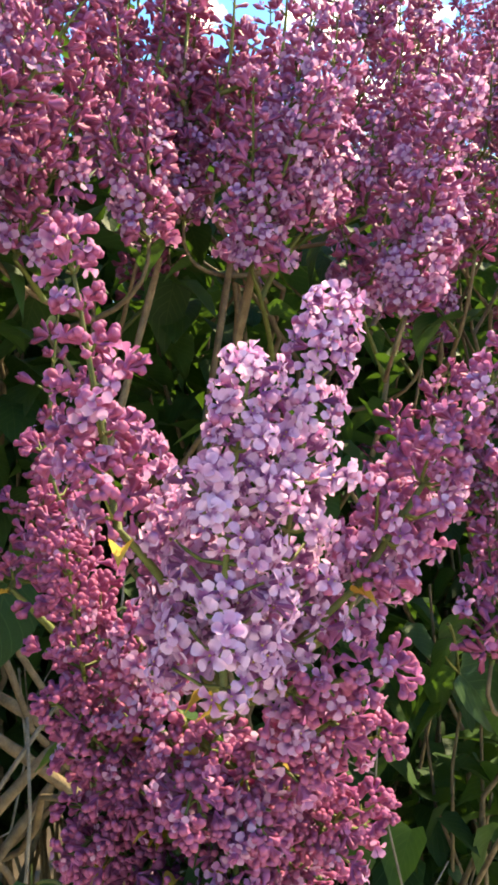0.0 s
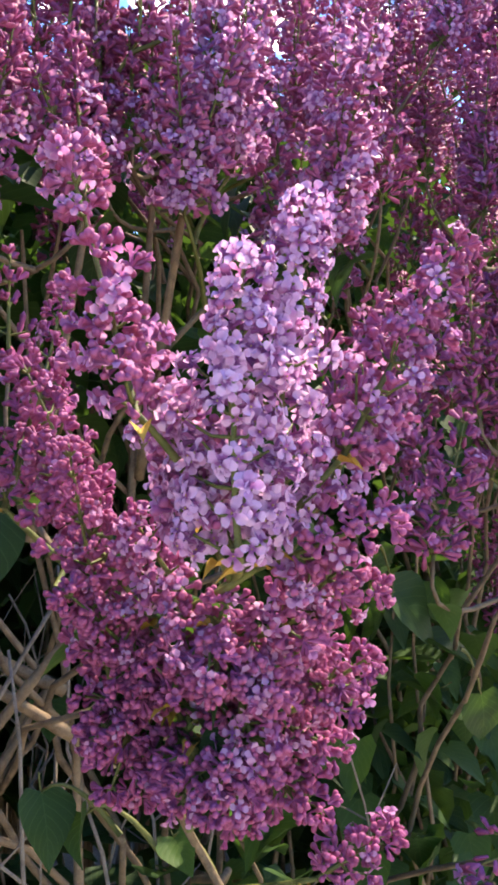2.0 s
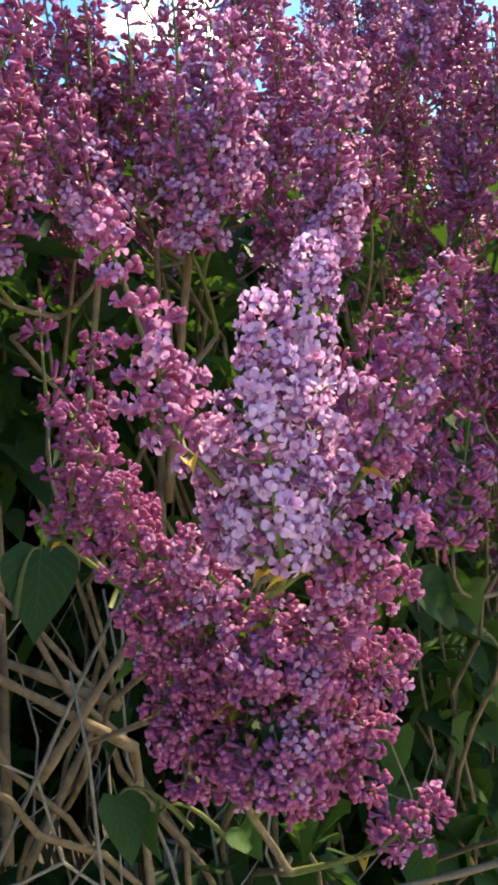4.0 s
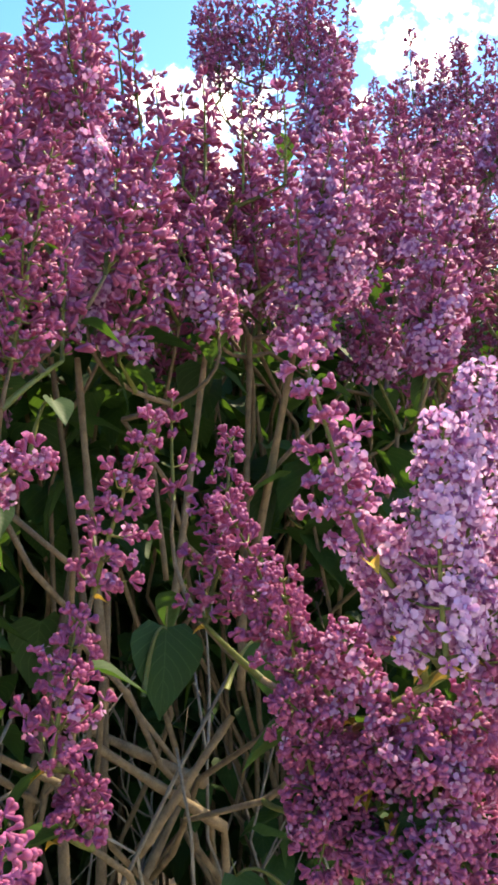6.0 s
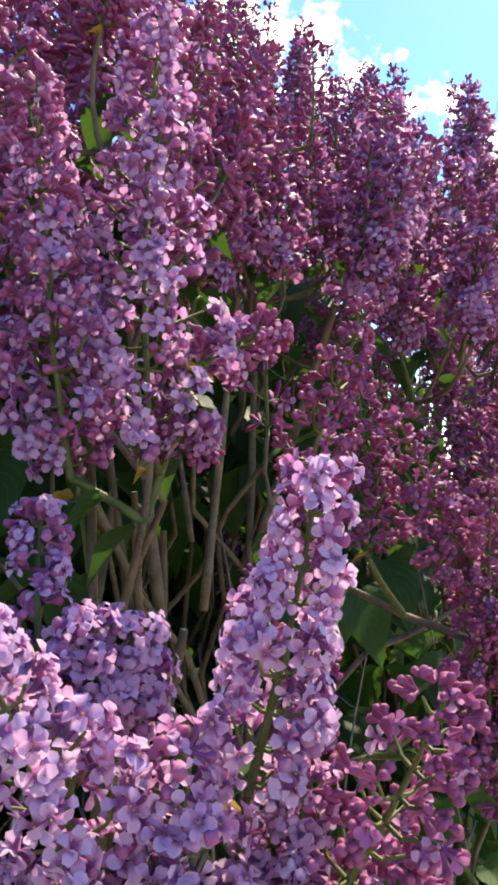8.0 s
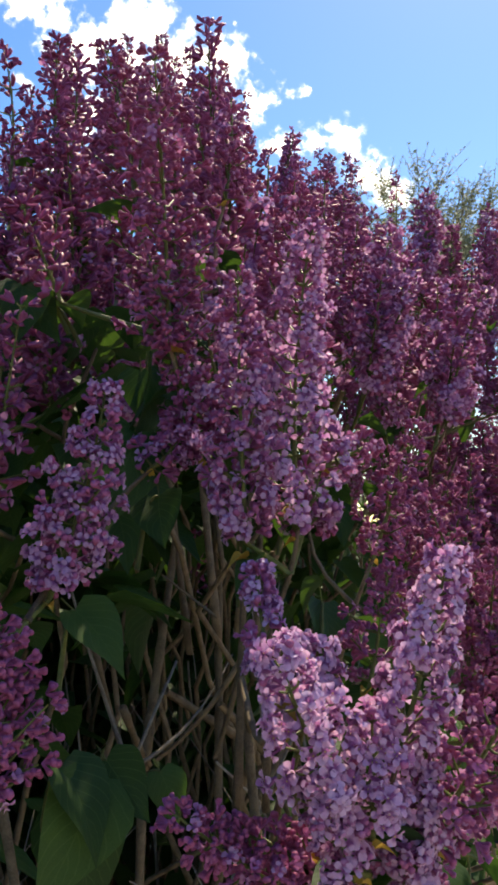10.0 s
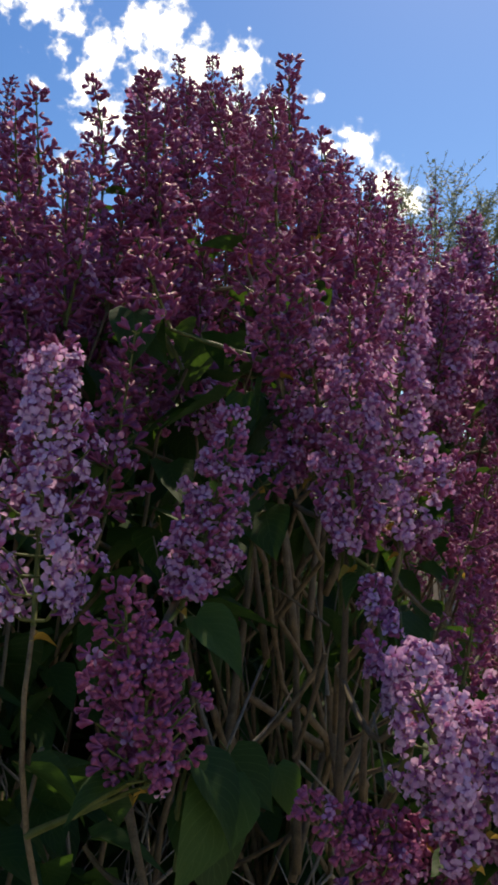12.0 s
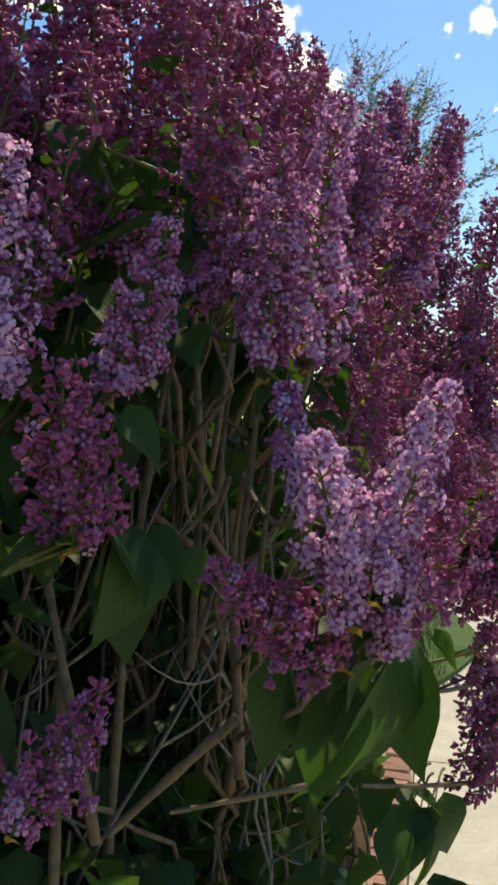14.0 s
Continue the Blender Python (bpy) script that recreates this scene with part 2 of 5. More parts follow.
def open_floret(rng, lift, level):
    """A four-lobed lilac floret on its tube, along +z. lift: degrees by which the lobes rise from flat. level: 0 fine, 2 coarse."""
    s = Shape()
    long = 0.0076
    verts = [(0.0009 * math.cos(w), 0.0009 * math.sin(w), 0) for w in (0, 1.571, 3.142, 4.712)]
    verts += [(0.0015 * math.cos(w + 0.785), 0.0015 * math.sin(w + 0.785), long) for w in (0, 1.571, 3.142, 4.712)]
    reach, across = [0.0] * 4 + [0.2] * 4, [1.0] * 8
    faces = [(i, (i + 1) % 4, 4 + (i + 1) % 4, 4 + i) for i in range(4)] if level < 2 else []
    for q in range(4):
        w = (q + 1) * math.pi / 2 + rng.uniform(-0.10, 0.10)
        e = radians(lift + rng.uniform(-13, 13))
        size = rng.uniform(0.86, 1.04)
        cup = rng.uniform(0.0005, 0.0021)
        twist = rng.uniform(-0.0009, 0.0009)
        droop = rng.uniform(0.0, 0.3)
        last = (4 + q, 4 + (q + 1) % 4)
        for along, half, n_across in PETAL_ROWS[level]:
            n = len(verts)
            for k in range(n_across):
                x = -half + 2 * half * k / (n_across - 1)
                up = cup * (abs(x) / 0.0024) ** 2 - droop * along * along / 0.0080 * (1 if lift < 30 else -0.5) + twist * x / 0.0024
                r, z = along * math.cos(e) - up * math.sin(e), along * math.sin(e) + up * math.cos(e)
                r, y = r * size, x * size
                verts.append((r * math.cos(w) - y * math.sin(w), r * math.sin(w) + y * math.cos(w), long + z * size))
                reach.append(0.3 + 0.7 * along / 0.0082)
                across.append(abs(x) / half)
            row = tuple(range(n, n + n_across))
            if len(last) == len(row):
                faces += [(last[i], last[i + 1], row[i + 1], row[i]) for i in range(len(row) - 1)]
            elif len(last) < len(row):
                faces += [(last[0], row[1], row[0]), (last[0], last[1], row[1]), (last[1], row[2], row[1])]
            else:
                faces += [(last[0], last[1], row[0]), (last[1], row[1], row[0]), (last[1], last[2], row[1])]
            last = row
    s.put(verts, faces, 0, reach=reach, across=across)
    if level == 0:
        s.put([(0.0007, 0, long - 0.0002), (-0.0004, 0.0006, long - 0.0002), (-0.0004, -0.0006, long - 0.0002), (0, 0, long + 0.0008)], [(0, 1, 3), (1, 2, 3), (2, 0, 3)], 1)
    return s


def bud(rng, fat, level):
    """A closed bud along +z: a slim tube that swells into a ribbed head."""
    s = Shape()
    k = (8, 5, 3)[level]
    length = rng.uniform(0.0100, 0.0132)
    head = 0.0029 * fat
    rings = (((0.0, 0.0010), (length * 0.36, 0.0011), (length * 0.52, 0.0016), (length * 0.63, head * 0.85), (length * 0.78, head), (length * 0.90, head * 0.84), (length * 0.97, head * 0.45)),
             ((0.0, 0.0010), (length * 0.46, 0.0013), (length * 0.66, head * 0.90), (length * 0.87, head * 0.92)),
             ((0.0, 0.0012), (length * 0.74, head)))[level]
    verts, reach = [], []
    for z, r in rings:
        for i in range(k):
            w = 2 * math.pi * i / k
            rib = 1.0 if level or z < length * 0.6 else (1.08 if i % 2 else 0.88)
            verts.append((r * rib * math.cos(w), r * rib * math.sin(w), z))
            reach.append(z / length)
    verts.append((0, 0, length))
    reach.append(1.0)
    faces = [(j * k + i, j * k + (i + 1) % k, (j + 1) * k + (i + 1) % k, (j + 1) * k + i) for j in range(len(rings) - 1) for i in range(k)]
    top = (len(rings) - 1) * k
    faces += [(top + i, top + (i + 1) % k, len(verts) - 1) for i in range(k)]
    s.put(verts, faces, 0, reach=reach)
    return s


rng = random.Random(7)
KINDS = []        # (three levels of shape, bloom), from tight bud to wide open
for fat, bloom in ((0.8, 0.0), (0.95, 0.08), (1.05, 0.16), (1.15, 0.24), (1.1, 0.32)):
    KINDS.append(([bud(rng, fat, level) for level in range(3)], bloom))
for lift, bloom in ((64, 0.42), (42, 0.55), (22, 0.7), (10, 0.8), (4, 0.86), (-4, 0.92), (12, 0.98), (-8, 1.0)):
    KINDS.append(([open_floret(rng, lift, level) for level in range(3)], bloom))
KIND_MESH = []
for shapes, bloom in KINDS:
    one = Shape()
    v, f, m, vals = shapes[0].arrays()
    one.put(v, f, m, bloom=bloom, reach=vals["reach"], across=vals["across"])
    KIND_MESH.append(one.mesh("floret", [PETAL, STAMEN], keep=("bloom", "reach", "across")))


def pick(rng, openness):
    """The number of a floret kind for an openness between 0 and 1."""
    if rng.random() < openness:
        return min(12, max(5, int(5 + 8 * min(0.999, max(0, rng.gauss(0.25 + 0.55 * openness, 0.22))))))
    return min(5, max(0, int(5 * min(0.999, max(0, rng.gauss(0.2 + 0.9 * openness, 0.25))))))


def frame_z(at, way, spin, size):
    q = Vector(way).to_track_quat("Z", "Y").to_matrix().to_4x4()
    return Matrix.Translation(at) @ q @ Matrix.Rotation(spin, 4, "Z") @ Matrix.Scale(size, 4)


def panicle(branch, tip, base, width, bloom, mode="full", near=False, level=1):
    """A lilac panicle as a part of its branch: a stalk with pairs of side stalks set crosswise, which bear small fans of florets."""
    rng = random.Random(int(tip[0] * 5000) * 613 + int(tip[1] * 5000) * 71 + int(tip[2] * 5000))
    tip, base = Vector(tip), Vector(base)
    d = (tip - base).normalized()
    tip = tip - d * 0.007
    length = (tip - base).length
    side = d.orthogonal().normalized()
    sag = Vector((rng.uniform(-1, 1), rng.uniform(-1, 1), 0)) * length * 0.06
    spine = bend(base, (base + tip) / 2 + sag, tip, 8)
    stalk, rest = Shape(), Shape()
    tube(stalk, spine, [0.0021 - 0.0014 * i / 8 for i in range(9)], 5)
    dense = mode == "dense"
    step = {"dense": 0.0115, "full": 0.0135, "sparse": 0.0170, "whorled": 0.0148}[mode]
    nodes = max(5, int(length / step))
    spots = []
    turn = rng.uniform(0, 6.28)
    minor = {"dense": 0.85, "full": 0.75, "sparse": 0.35, "whorled": 0.75}[mode] * (0.75 if level == 2 else 1.0)
    for i in range(nodes):
        u = min(0.985, 1 - (1 - (i + 0.35 + rng.uniform(-0.12, 0.12)) / nodes) ** 1.12)
        p = spine[min(7, int(u * 8))].lerp(spine[min(8, int(u * 8) + 1)], u * 8 - int(u * 8))
        turn += math.pi / 2 + rng.uniform(-0.3, 0.3)
        if dense:
            prof = min(1.0, 0.85 + 1.6 * u) * (1 - max(0, u - 0.22) ** 1.15 * 0.88)
        else:
            prof = min(1.0, 0.72 + 1.5 * u) * (1 - max(0, u - 0.18) ** 1.1 * 1.0)
        openness = min(1.0, max(0.0, bloom + 0.35 * (0.4 - u) * min(1.0, bloom / 0.4)))
        for s, share in ((0, 1.0), (math.pi, 1.0), (math.pi / 2, 0.72), (-math.pi / 2, 0.72)):
            if share < 1 and rng.random() > minor:
                continue
            reach = max(0.012, width * prof * share * rng.uniform(0.78, 1.16))
            out = Matrix.Rotation(turn + s + rng.uniform(-0.2, 0.2), 3, d) @ side
            way = (out + d * rng.uniform(0.25, 0.75)).normalized()
            cross = way.cross(d).normalized()
            arm_length = max(0.004, reach - 0.0095)
            end = p + way * arm_length
            mid = p + (out * 0.8 + d * 0.05) * arm_length * 0.5
            tube(rest, [q - branch.location for q in ((p, mid, end) if level < 2 else (p, end))], [0.0011, 0.0009, 0.0007], 4 if level < 2 else 3, 2, False)
            stations = [1.0] if arm_length < 0.009 else [0.5, 1.0] if arm_length < 0.021 else [0.36, 0.68, 1.0]
            if level == 2:
                stations = [1.0] if arm_length < 0.012 else [0.52, 1.0]
            if dense and arm_length > 0.012:
                stations = [0.62, 1.0]
            group = min(1.0, max(0.0, openness + rng.gauss(0, 0.10) * min(1.0, bloom / 0.3)))
            for v in stations:
                c = p.lerp(mid, v * 2) if v < 0.5 else mid.lerp(end, v * 2 - 1)
                fans = [(way, (3 if bloom > 0.5 else 5) if dense else (5, 6 + (mode == "whorled"), 3)[level])] if v == 1.0 else [((way * 0.7 + cross * z + d * rng.uniform(-0.3, 0.4)).normalized(), (1 if bloom > 0.5 else 2) if dense else (3, 3, 1)[level]) for z in (-1, 1)]
                for heading, many in fans:
                    if dense:
                        heading = (heading + out * 0.9).normalized()
                    c2 = c + heading * (0.002 if v == 1.0 else 0.0035)
                    spread = 0.52
                    tight = level == 1 and mode == "whorled" and bloom < 0.15      # clusters of small tight buds
                    for j in range(many + tight + (rng.random() < 0.4)):
                        face = (heading + Vector((rng.gauss(0, 1), rng.gauss(0, 1), rng.gauss(0, 1))) * spread).normalized()
                        spots.append((c2 + face * rng.uniform(0.0, 0.0025), face, pick(rng, group), rng.uniform(0.82, 1.05) * (1.32 if level == 2 else 1.02 if dense and bloom > 0.5 else 0.80 if tight else 0.90) * (1.0 - 0.16 * u)))
    for k in range(5):
        face = (d + Vector((rng.gauss(0, 1), rng.gauss(0, 1), rng.gauss(0, 1))) * 0.5).normalized()
        spots.append((tip - d * 0.004, face, pick(rng, bloom * 0.6), rng.uniform(0.6, 0.85)))
    rng.shuffle(spots)
    inv = Matrix.Translation(-branch.location)
    moved = Shape()
    v, f, m, vals = stalk.arrays()
    moved.put(v - np.array(branch.location), f, m)
    cluster = part("panicle", moved.mesh("panicle", [GREEN]), branch)
    if near:
        for at, face, kind, sz in spots[:90]:
            part("floret", KIND_MESH[kind], cluster, inv @ frame_z(at, face, rng.uniform(0, 6.28), sz))
        spots = spots[90:]
    for i, (at, face, kind, sz) in enumerate(spots):
        shapes, opened = KINDS[kind]
        rest.put_shape(shapes[i % 2 if near else level], inv @ frame_z(at, face, rng.uniform(0, 6.28), sz), bloom=opened * 0.6 + 0.4 * bloom)
    tagged(part("floret_mass", rest.mesh("floret_mass", [PETAL, STAMEN, GREEN], keep=("bloom", "reach", "across")), cluster), kind="stuff")
    return cluster


def leaf_shape(rng, curl, fold, coarse=False):
    """A heart-shaped lilac leaf, 1 long, lying along +y, with its stalk at the origin."""
    s = Shape()
    verts, across, along, faces = [], [], [], []
    outline = ((0.0, 0.21), (0.05, 0.32), (0.14, 0.39), (0.27, 0.41), (0.42, 0.375), (0.57, 0.295), (0.72, 0.19), (0.86, 0.085), (0.95, 0.025), (1.0, 0.0))
    if coarse:
        outline = (outline[0], outline[2], outline[5], outline[9])
    columns = (-1, 0, 1) if coarse else (-1, -0.5, 0, 0.5, 1)
    wave = rng.uniform(0, 6)
    for y, w in outline:
        for k in columns:
            x = w * k
            back = -0.07 * abs(k) if y == 0 else 0
            z = fold * abs(x) - curl * y * y + 0.02 * math.sin(wave + 9 * y + 3 * k) * abs(k)
            verts.append((x, y + back + 0.12, z))
            across.append(k)
            along.append(y)
    for i in range(len(outline) - 1):
        for k in range(len(columns) - 1):
            n = i * len(columns) + k
            faces.append((n, n + 1, n + len(columns) + 1, n + len(columns)))
    s.put(verts, faces, 0, across=across, along=along)
    if coarse:
        return s
    tube(s, [(0, -0.14, 0.03), (0, 0.0, 0.0), (0, 0.14, 0.0)], [0.012, 0.012, 0.010], 4, 1)
    return s


BRACT_MESH = leaf_shape(rng, 0.7, 0.9).mesh("bract", [BRACT, BRACT])
LEAF_SHAPE = [leaf_shape(rng, c, f) for c, f in ((0.25, 0.25), (0.45, 0.35), (0.1, 0.45), (0.6, 0.2), (0.3, 0.7))]
COARSE_LEAF = [leaf_shape(rng, c, f, True) for c, f in ((0.25, 0.25), (0.45, 0.35), (0.1, 0.45))]
LEAF_MESH = [s.mesh("leaf", [LEAF, GREEN], keep=("across", "along")) for s in LEAF_SHAPE]


def leaf_pose(at, way, up, length):
    y = Vector(way).normalized()
    x = y.cross(Vector(up))
    x = x.normalized() if x.length > 1e-3 else y.orthogonal().normalized()
    z = x.cross(y)
    m = Matrix((x, y, z)).transposed().to_4x4()
    return Matrix.Translation(at) @ m @ Matrix.Scale(length, 4)


def leaf(branch, at, way, up, length, rng):
    return part("leaf", rng.choice(LEAF_MESH), branch, Matrix.Translation(-branch.location) @ leaf_pose(at, way, up, length))


def twig_at(branch_head, a, b, radius, sag=0.0):
    """A thin bare twig of a branch between two places."""
    o = branch_head[0].location
    a, b = Vector(a) - o, Vector(b) - o
    if a.z - b.z > 0.05 and abs(a.x - b.x) < 0.06:      # upright ones run on down into the shrub
        b = b + (b - a).normalized() * 0.15
    s = Shape()
    pts = bend(a, (a + b) / 2 - Vector((0, 0, sag)), b, 8)
    tube(s, pts, [radius * (0.62 + 0.05 * i + (0.16 if i % 3 == 1 else 0)) for i in range(9)], 7)
    part("twig", s.mesh("twig", [BARK]), branch_head[0])


def leaf_at(branch_head, at, tip, turn=0.0, kind=0):
    """A leaf between two places, on a thin stalk from the head of a branch. turn: degrees about its midrib, from facing up."""
    b, head = branch_head
    root = b.location
    at, tip = Vector(at), Vector(tip)
    way = tip - at
    up = Matrix.Rotation(radians(turn), 3, way.normalized()) @ Vector((0.1, -0.55, 0.8))
    part("leaf", LEAF_MESH[kind % 5], b, Matrix.Translation(-root) @ leaf_pose(at - way * 0.12, way, up, way.length))
    s = Shape()
    end = at - root
    start = end + (head - at).normalized() * min(0.06, (head - at).length)
    tube(s, bend(start, start.lerp(end, 0.6) + Vector((0, 0, 0.03)), end, 6), [0.0024, 0.0022, 0.0019, 0.0016, 0.0014, 0.0012, 0.0010], 5)
    part("leaf_stalk", s.mesh("leaf_stalk", [GREEN]), b)


BLOOM_WORDS = ((0.7, "pale lilac panicles in full bloom"), (0.4, "half-open mauve lilac panicles"), (0.2, "purple lilac panicles with some open florets"), (-1, "dark magenta lilac panicles in tight bud"))
HEDGE = "flowering branches of the lilac hedge"


TRUNKS = {}


def lilac_shrub(x, y, rng):
    """An old stool of the hedge: crooked stems that fan out of one foot. Gives the places where its stems end."""
    root = Vector((x, y, 0))
    b = thing("lilac_shrub", root, "foot of an old lilac with crooked grey-brown stems in the soil", "shrub", "old shrubs of the lilac hedge")
    ends = []
    for k in range(3):
        a = k * 2.094 + rng.uniform(-0.5, 0.5)
        out, h = rng.uniform(0.05, 0.16), rng.uniform(0.30, 0.62)
        foot = Vector((math.cos(a) * 0.025, math.sin(a) * 0.025, -0.02))
        end = Vector((math.cos(a) * out, math.sin(a) * out, h))
        pts = [q + Vector((rng.gauss(0, 1), rng.gauss(0, 1), 0)) * (0.010 if 0 < n < 9 else 0) for n, q in enumerate(bend(foot, (end.x * 0.3, end.y * 0.3, h * 0.55), end, 9))]
        r = rng.uniform(0.005, 0.008)
        s = Shape()
        tube(s, pts, [r * (1.25 - 0.07 * n + (0.14 if n % 3 == 1 else 0)) for n in range(10)], 8)
        part("stem", s.mesh("stem", [GREYBARK if rng.random() < 0.4 else BARK]), b)
        ends.append(root + end - Vector((0, 0, 0.012)))
    return ends


def fork(x, y):
    """The nearest end of a trunk's stems to a place in the plan; the trunk is built when it is first wanted."""
    key = (round(x / 0.46), round(y / 0.40))
    if key not in TRUNKS:
        rng = random.Random(key[0] * 91 + key[1] * 7 + 5)
        TRUNKS[key] = lilac_shrub(key[0] * 0.46 + rng.uniform(-0.07, 0.07), key[1] * 0.40 + rng.uniform(-0.05, 0.07), rng)
    return min(TRUNKS[key], key=lambda e: (e.x - x) ** 2 + (e.y - y) ** 2).copy()


def lilac_branch(root, head, bloom, woody=0.0028):
    """One branch of the hedge, from the fork of a trunk to its head, out of which the flowering shoots grow."""
    rng = random.Random(int(head[0] * 1e4) * 31 + int(head[2] * 1e4))
    root, head = fork(root[0], max(0.92, root[1])), Vector(head)
    words = next(w for least, w in BLOOM_WORDS if bloom >= least)
    b = thing("lilac_branch", root, words + " on a woody brown stem", "lilac branch", HEDGE)
    bow = Vector((head.x * 0.30 + root.x * 0.70 + rng.uniform(-0.05, 0.05), head.y * 0.30 + root.y * 0.70 + rng.uniform(0, 0.06), root.z + (head.z - root.z) * 0.66))
    stem = Shape()
    pts = [p + Vector((rng.gauss(0, 1), rng.gauss(0, 1), 0)) * (0.015 if 0 < i < 12 else 0) - root for i, p in enumerate(bend(root, bow, head, 12))]
    tube(stem, pts, [woody * (1.5 - 0.045 * i + (0.12 if i % 4 == 2 else 0)) for i in range(13)], 8)
    part("stem", stem.mesh("stem", [BARK]), b)
    return b, head


LEADERS = {}


def shoot(branch_head, tip, base, width, bloom, mode="full", near=False, leaves=2, level=1, pair=True):
    """A shoot from the head of a branch to the foot of a panicle, with its leaves, and the panicle."""
    b, head = branch_head
    rng = random.Random(int(tip[0] * 1e4) * 17 + int(tip[2] * 1e4))
    root, tip, base = b.location.copy(), Vector(tip), Vector(base)
    d = (tip - base).normalized()
    start = min([head] + [p for p in LEADERS.get(b.name, ()) if p.z < base.z - 0.02], key=lambda p: (p - base).length)
    reach = (base - start).length
    s = Shape()
    swing = Vector((rng.uniform(-1, 1), rng.uniform(-1, 1), 0)) * reach * 0.12
    pts = bend(start, base - d * reach * 0.45 + swing if reach > 0.12 else (start + base) / 2 + swing, base, 7)
    LEADERS.setdefault(b.name, []).extend(pts[1:6])
    tube(s, [p - root for p in pts], [max(0.0016, 0.0030 - 0.0002 * i) for i in range(8)], 7)
    part("shoot", s.mesh("shoot", [BARK if reach > 0.12 else GREEN]), b)
    for i in range(leaves):
        a = rng.uniform(-0.3, 3.44)
        at = pts[rng.randint(4, 7)]
        leaf(b, at, (math.cos(a), math.sin(a), rng.uniform(-0.9, 0.3)), (math.cos(a) * 0.6, math.sin(a) * 0.6, 1), rng.uniform(0.032, 0.052), rng)
    if level < 2:
        for i in range(1):
            a = rng.uniform(0, 6.28)
            part("bract", BRACT_MESH, b, Matrix.Translation(-root) @ leaf_pose(base - d * rng.uniform(0, 0.012), (math.cos(a), math.sin(a), 0.2), (0, 0, 1), rng.uniform(0.008, 0.016)))
    if pair and level == 2 and width >= 0.046:      # most shoots end in a pair of panicles
        a = rng.uniform(0, 6.28)
        aside = Vector((math.cos(a), math.sin(a) * 0.6, 0)) * width * rng.uniform(0.5, 0.75)
        panicle(b, tip + aside * 0.2, base, width * 0.70, bloom, mode, near, level)
        panicle(b, tip - aside * 1.3 - d * (tip - base).length * rng.uniform(0.06, 0.28), base, width * 0.66, max(0.03, bloom + rng.uniform(-0.1, 0.1)), mode, near, level)
    else:
        panicle(b, tip, base, width * (1.0 if level < 2 else 0.85), bloom, mode, near, level)


# ---------------------------------------------------------------- ground, pavement, kerb
KERB_A, KERB_B = Vector((0.55, 1.27, 0)), Vector((3.4, 3.88, 0))     # the brick edging runs along the foot of the hedge
kerb_way = (KERB_B - KERB_A).normalized()
kerb_out = Vector((kerb_way.y, -kerb_way.x, 0))


def slab(name, corners, z0, z1, mat, label, category):
    s = Shape()
    n = len(corners)
    s.put([(x, y, z0) for x, y in corners] + [(x, y, z1) for x, y in corners], [tuple(range(n))[::-1], tuple(range(n, 2 * n))] + [(i, (i + 1) % n, n + (i + 1) % n, n + i) for i in range(n)])
    return tagged(new(name, s.mesh(name, [mat], False)), label, category, kind="structure")


def sheet(name, size, cells, mat, rise, label):
    s = Shape()
    g = [size * (abs(t) ** 2.6) * (1 if t > 0 else -1) for t in np.linspace(-1, 1, cells)]
    verts = [(x, y, rise * noise.noise(Vector((x * 1.7, y * 1.7, 0))) if abs(x) + abs(y) < 12 else -rise) for y in g for x in g]
    faces = [(j * cells + i, j * cells + i + 1, (j + 1) * cells + i + 1, (j + 1) * cells + i) for j in range(cells - 1) for i in range(cells - 1)]
    s.put(verts, faces)
    return tagged(new(name, s.mesh(name, [mat])), label, "ground", kind="structure")


sheet("ground", 900.0, 90, SOIL, 0.015, "dark bare soil under the lilac hedge")


def along_kerb(a, o, z=0.0):
    p = KERB_A + kerb_way * a + kerb_out * o
    return (p.x, p.y, z)


pavement = thing("pavement", (0, 0, 0), "pale beige concrete paving slabs with thin joints", "pavement", kind="structure")
for i in range(9):
    for j in range(4):
        a0, o0 = -3.4 + i * 1.22, 0.12 + j * 1.22
        s = Shape()
        c = [along_kerb(a0, o0), along_kerb(a0 + 1.21, o0), along_kerb(a0 + 1.21, o0 + 1.21), along_kerb(a0, o0 + 1.21)]
        s.put([(x, y, -0.08) for x, y, _ in c] + [(x, y, 0.025) for x, y, _ in c], [(4, 7, 6, 5), (0, 1, 5, 4), (1, 2, 6, 5), (2, 3, 7, 6), (3, 0, 4, 7)])
        part("slab", s.mesh("slab", [CONCRETE], False), pavement)

# ---------------------------------------------------------------- the flowering branches
head = lilac_branch((-0.17, 1.09, 0), (-0.032, 0.455, 1.205), .6)
shoot(head, (0.039, 0.405, 1.421), (0.012, 0.410, 1.242), 0.030, 0.92, "dense", near=True, leaves=0)
shoot(head, (0.002, 0.375, 1.392), (-0.011, 0.390, 1.241), 0.036, 0.97, "dense", near=True, leaves=0)
shoot(head, (-0.050, 0.410, 1.360), (-0.026, 0.420, 1.264), 0.027, 0.50, "full", near=True, leaves=0)
shoot(head, (-0.040, 0.400, 1.331), (-0.020, 0.410, 1.243), 0.030, 0.75, "dense", near=True, leaves=0)
shoot(head, (-0.080, 0.385, 1.450), (-0.055, 0.380, 1.313), 0.030, 0.20, "whorled", near=True, leaves=0)
shoot(head, (0.135, 0.440, 1.404), (0.050, 0.415, 1.284), 0.035, 0.22, "whorled", near=True, leaves=0)
shoot(head, (0.086, 0.450, 1.330), (0.041, 0.430, 1.260), 0.031, 0.45, "full", near=True, leaves=0)
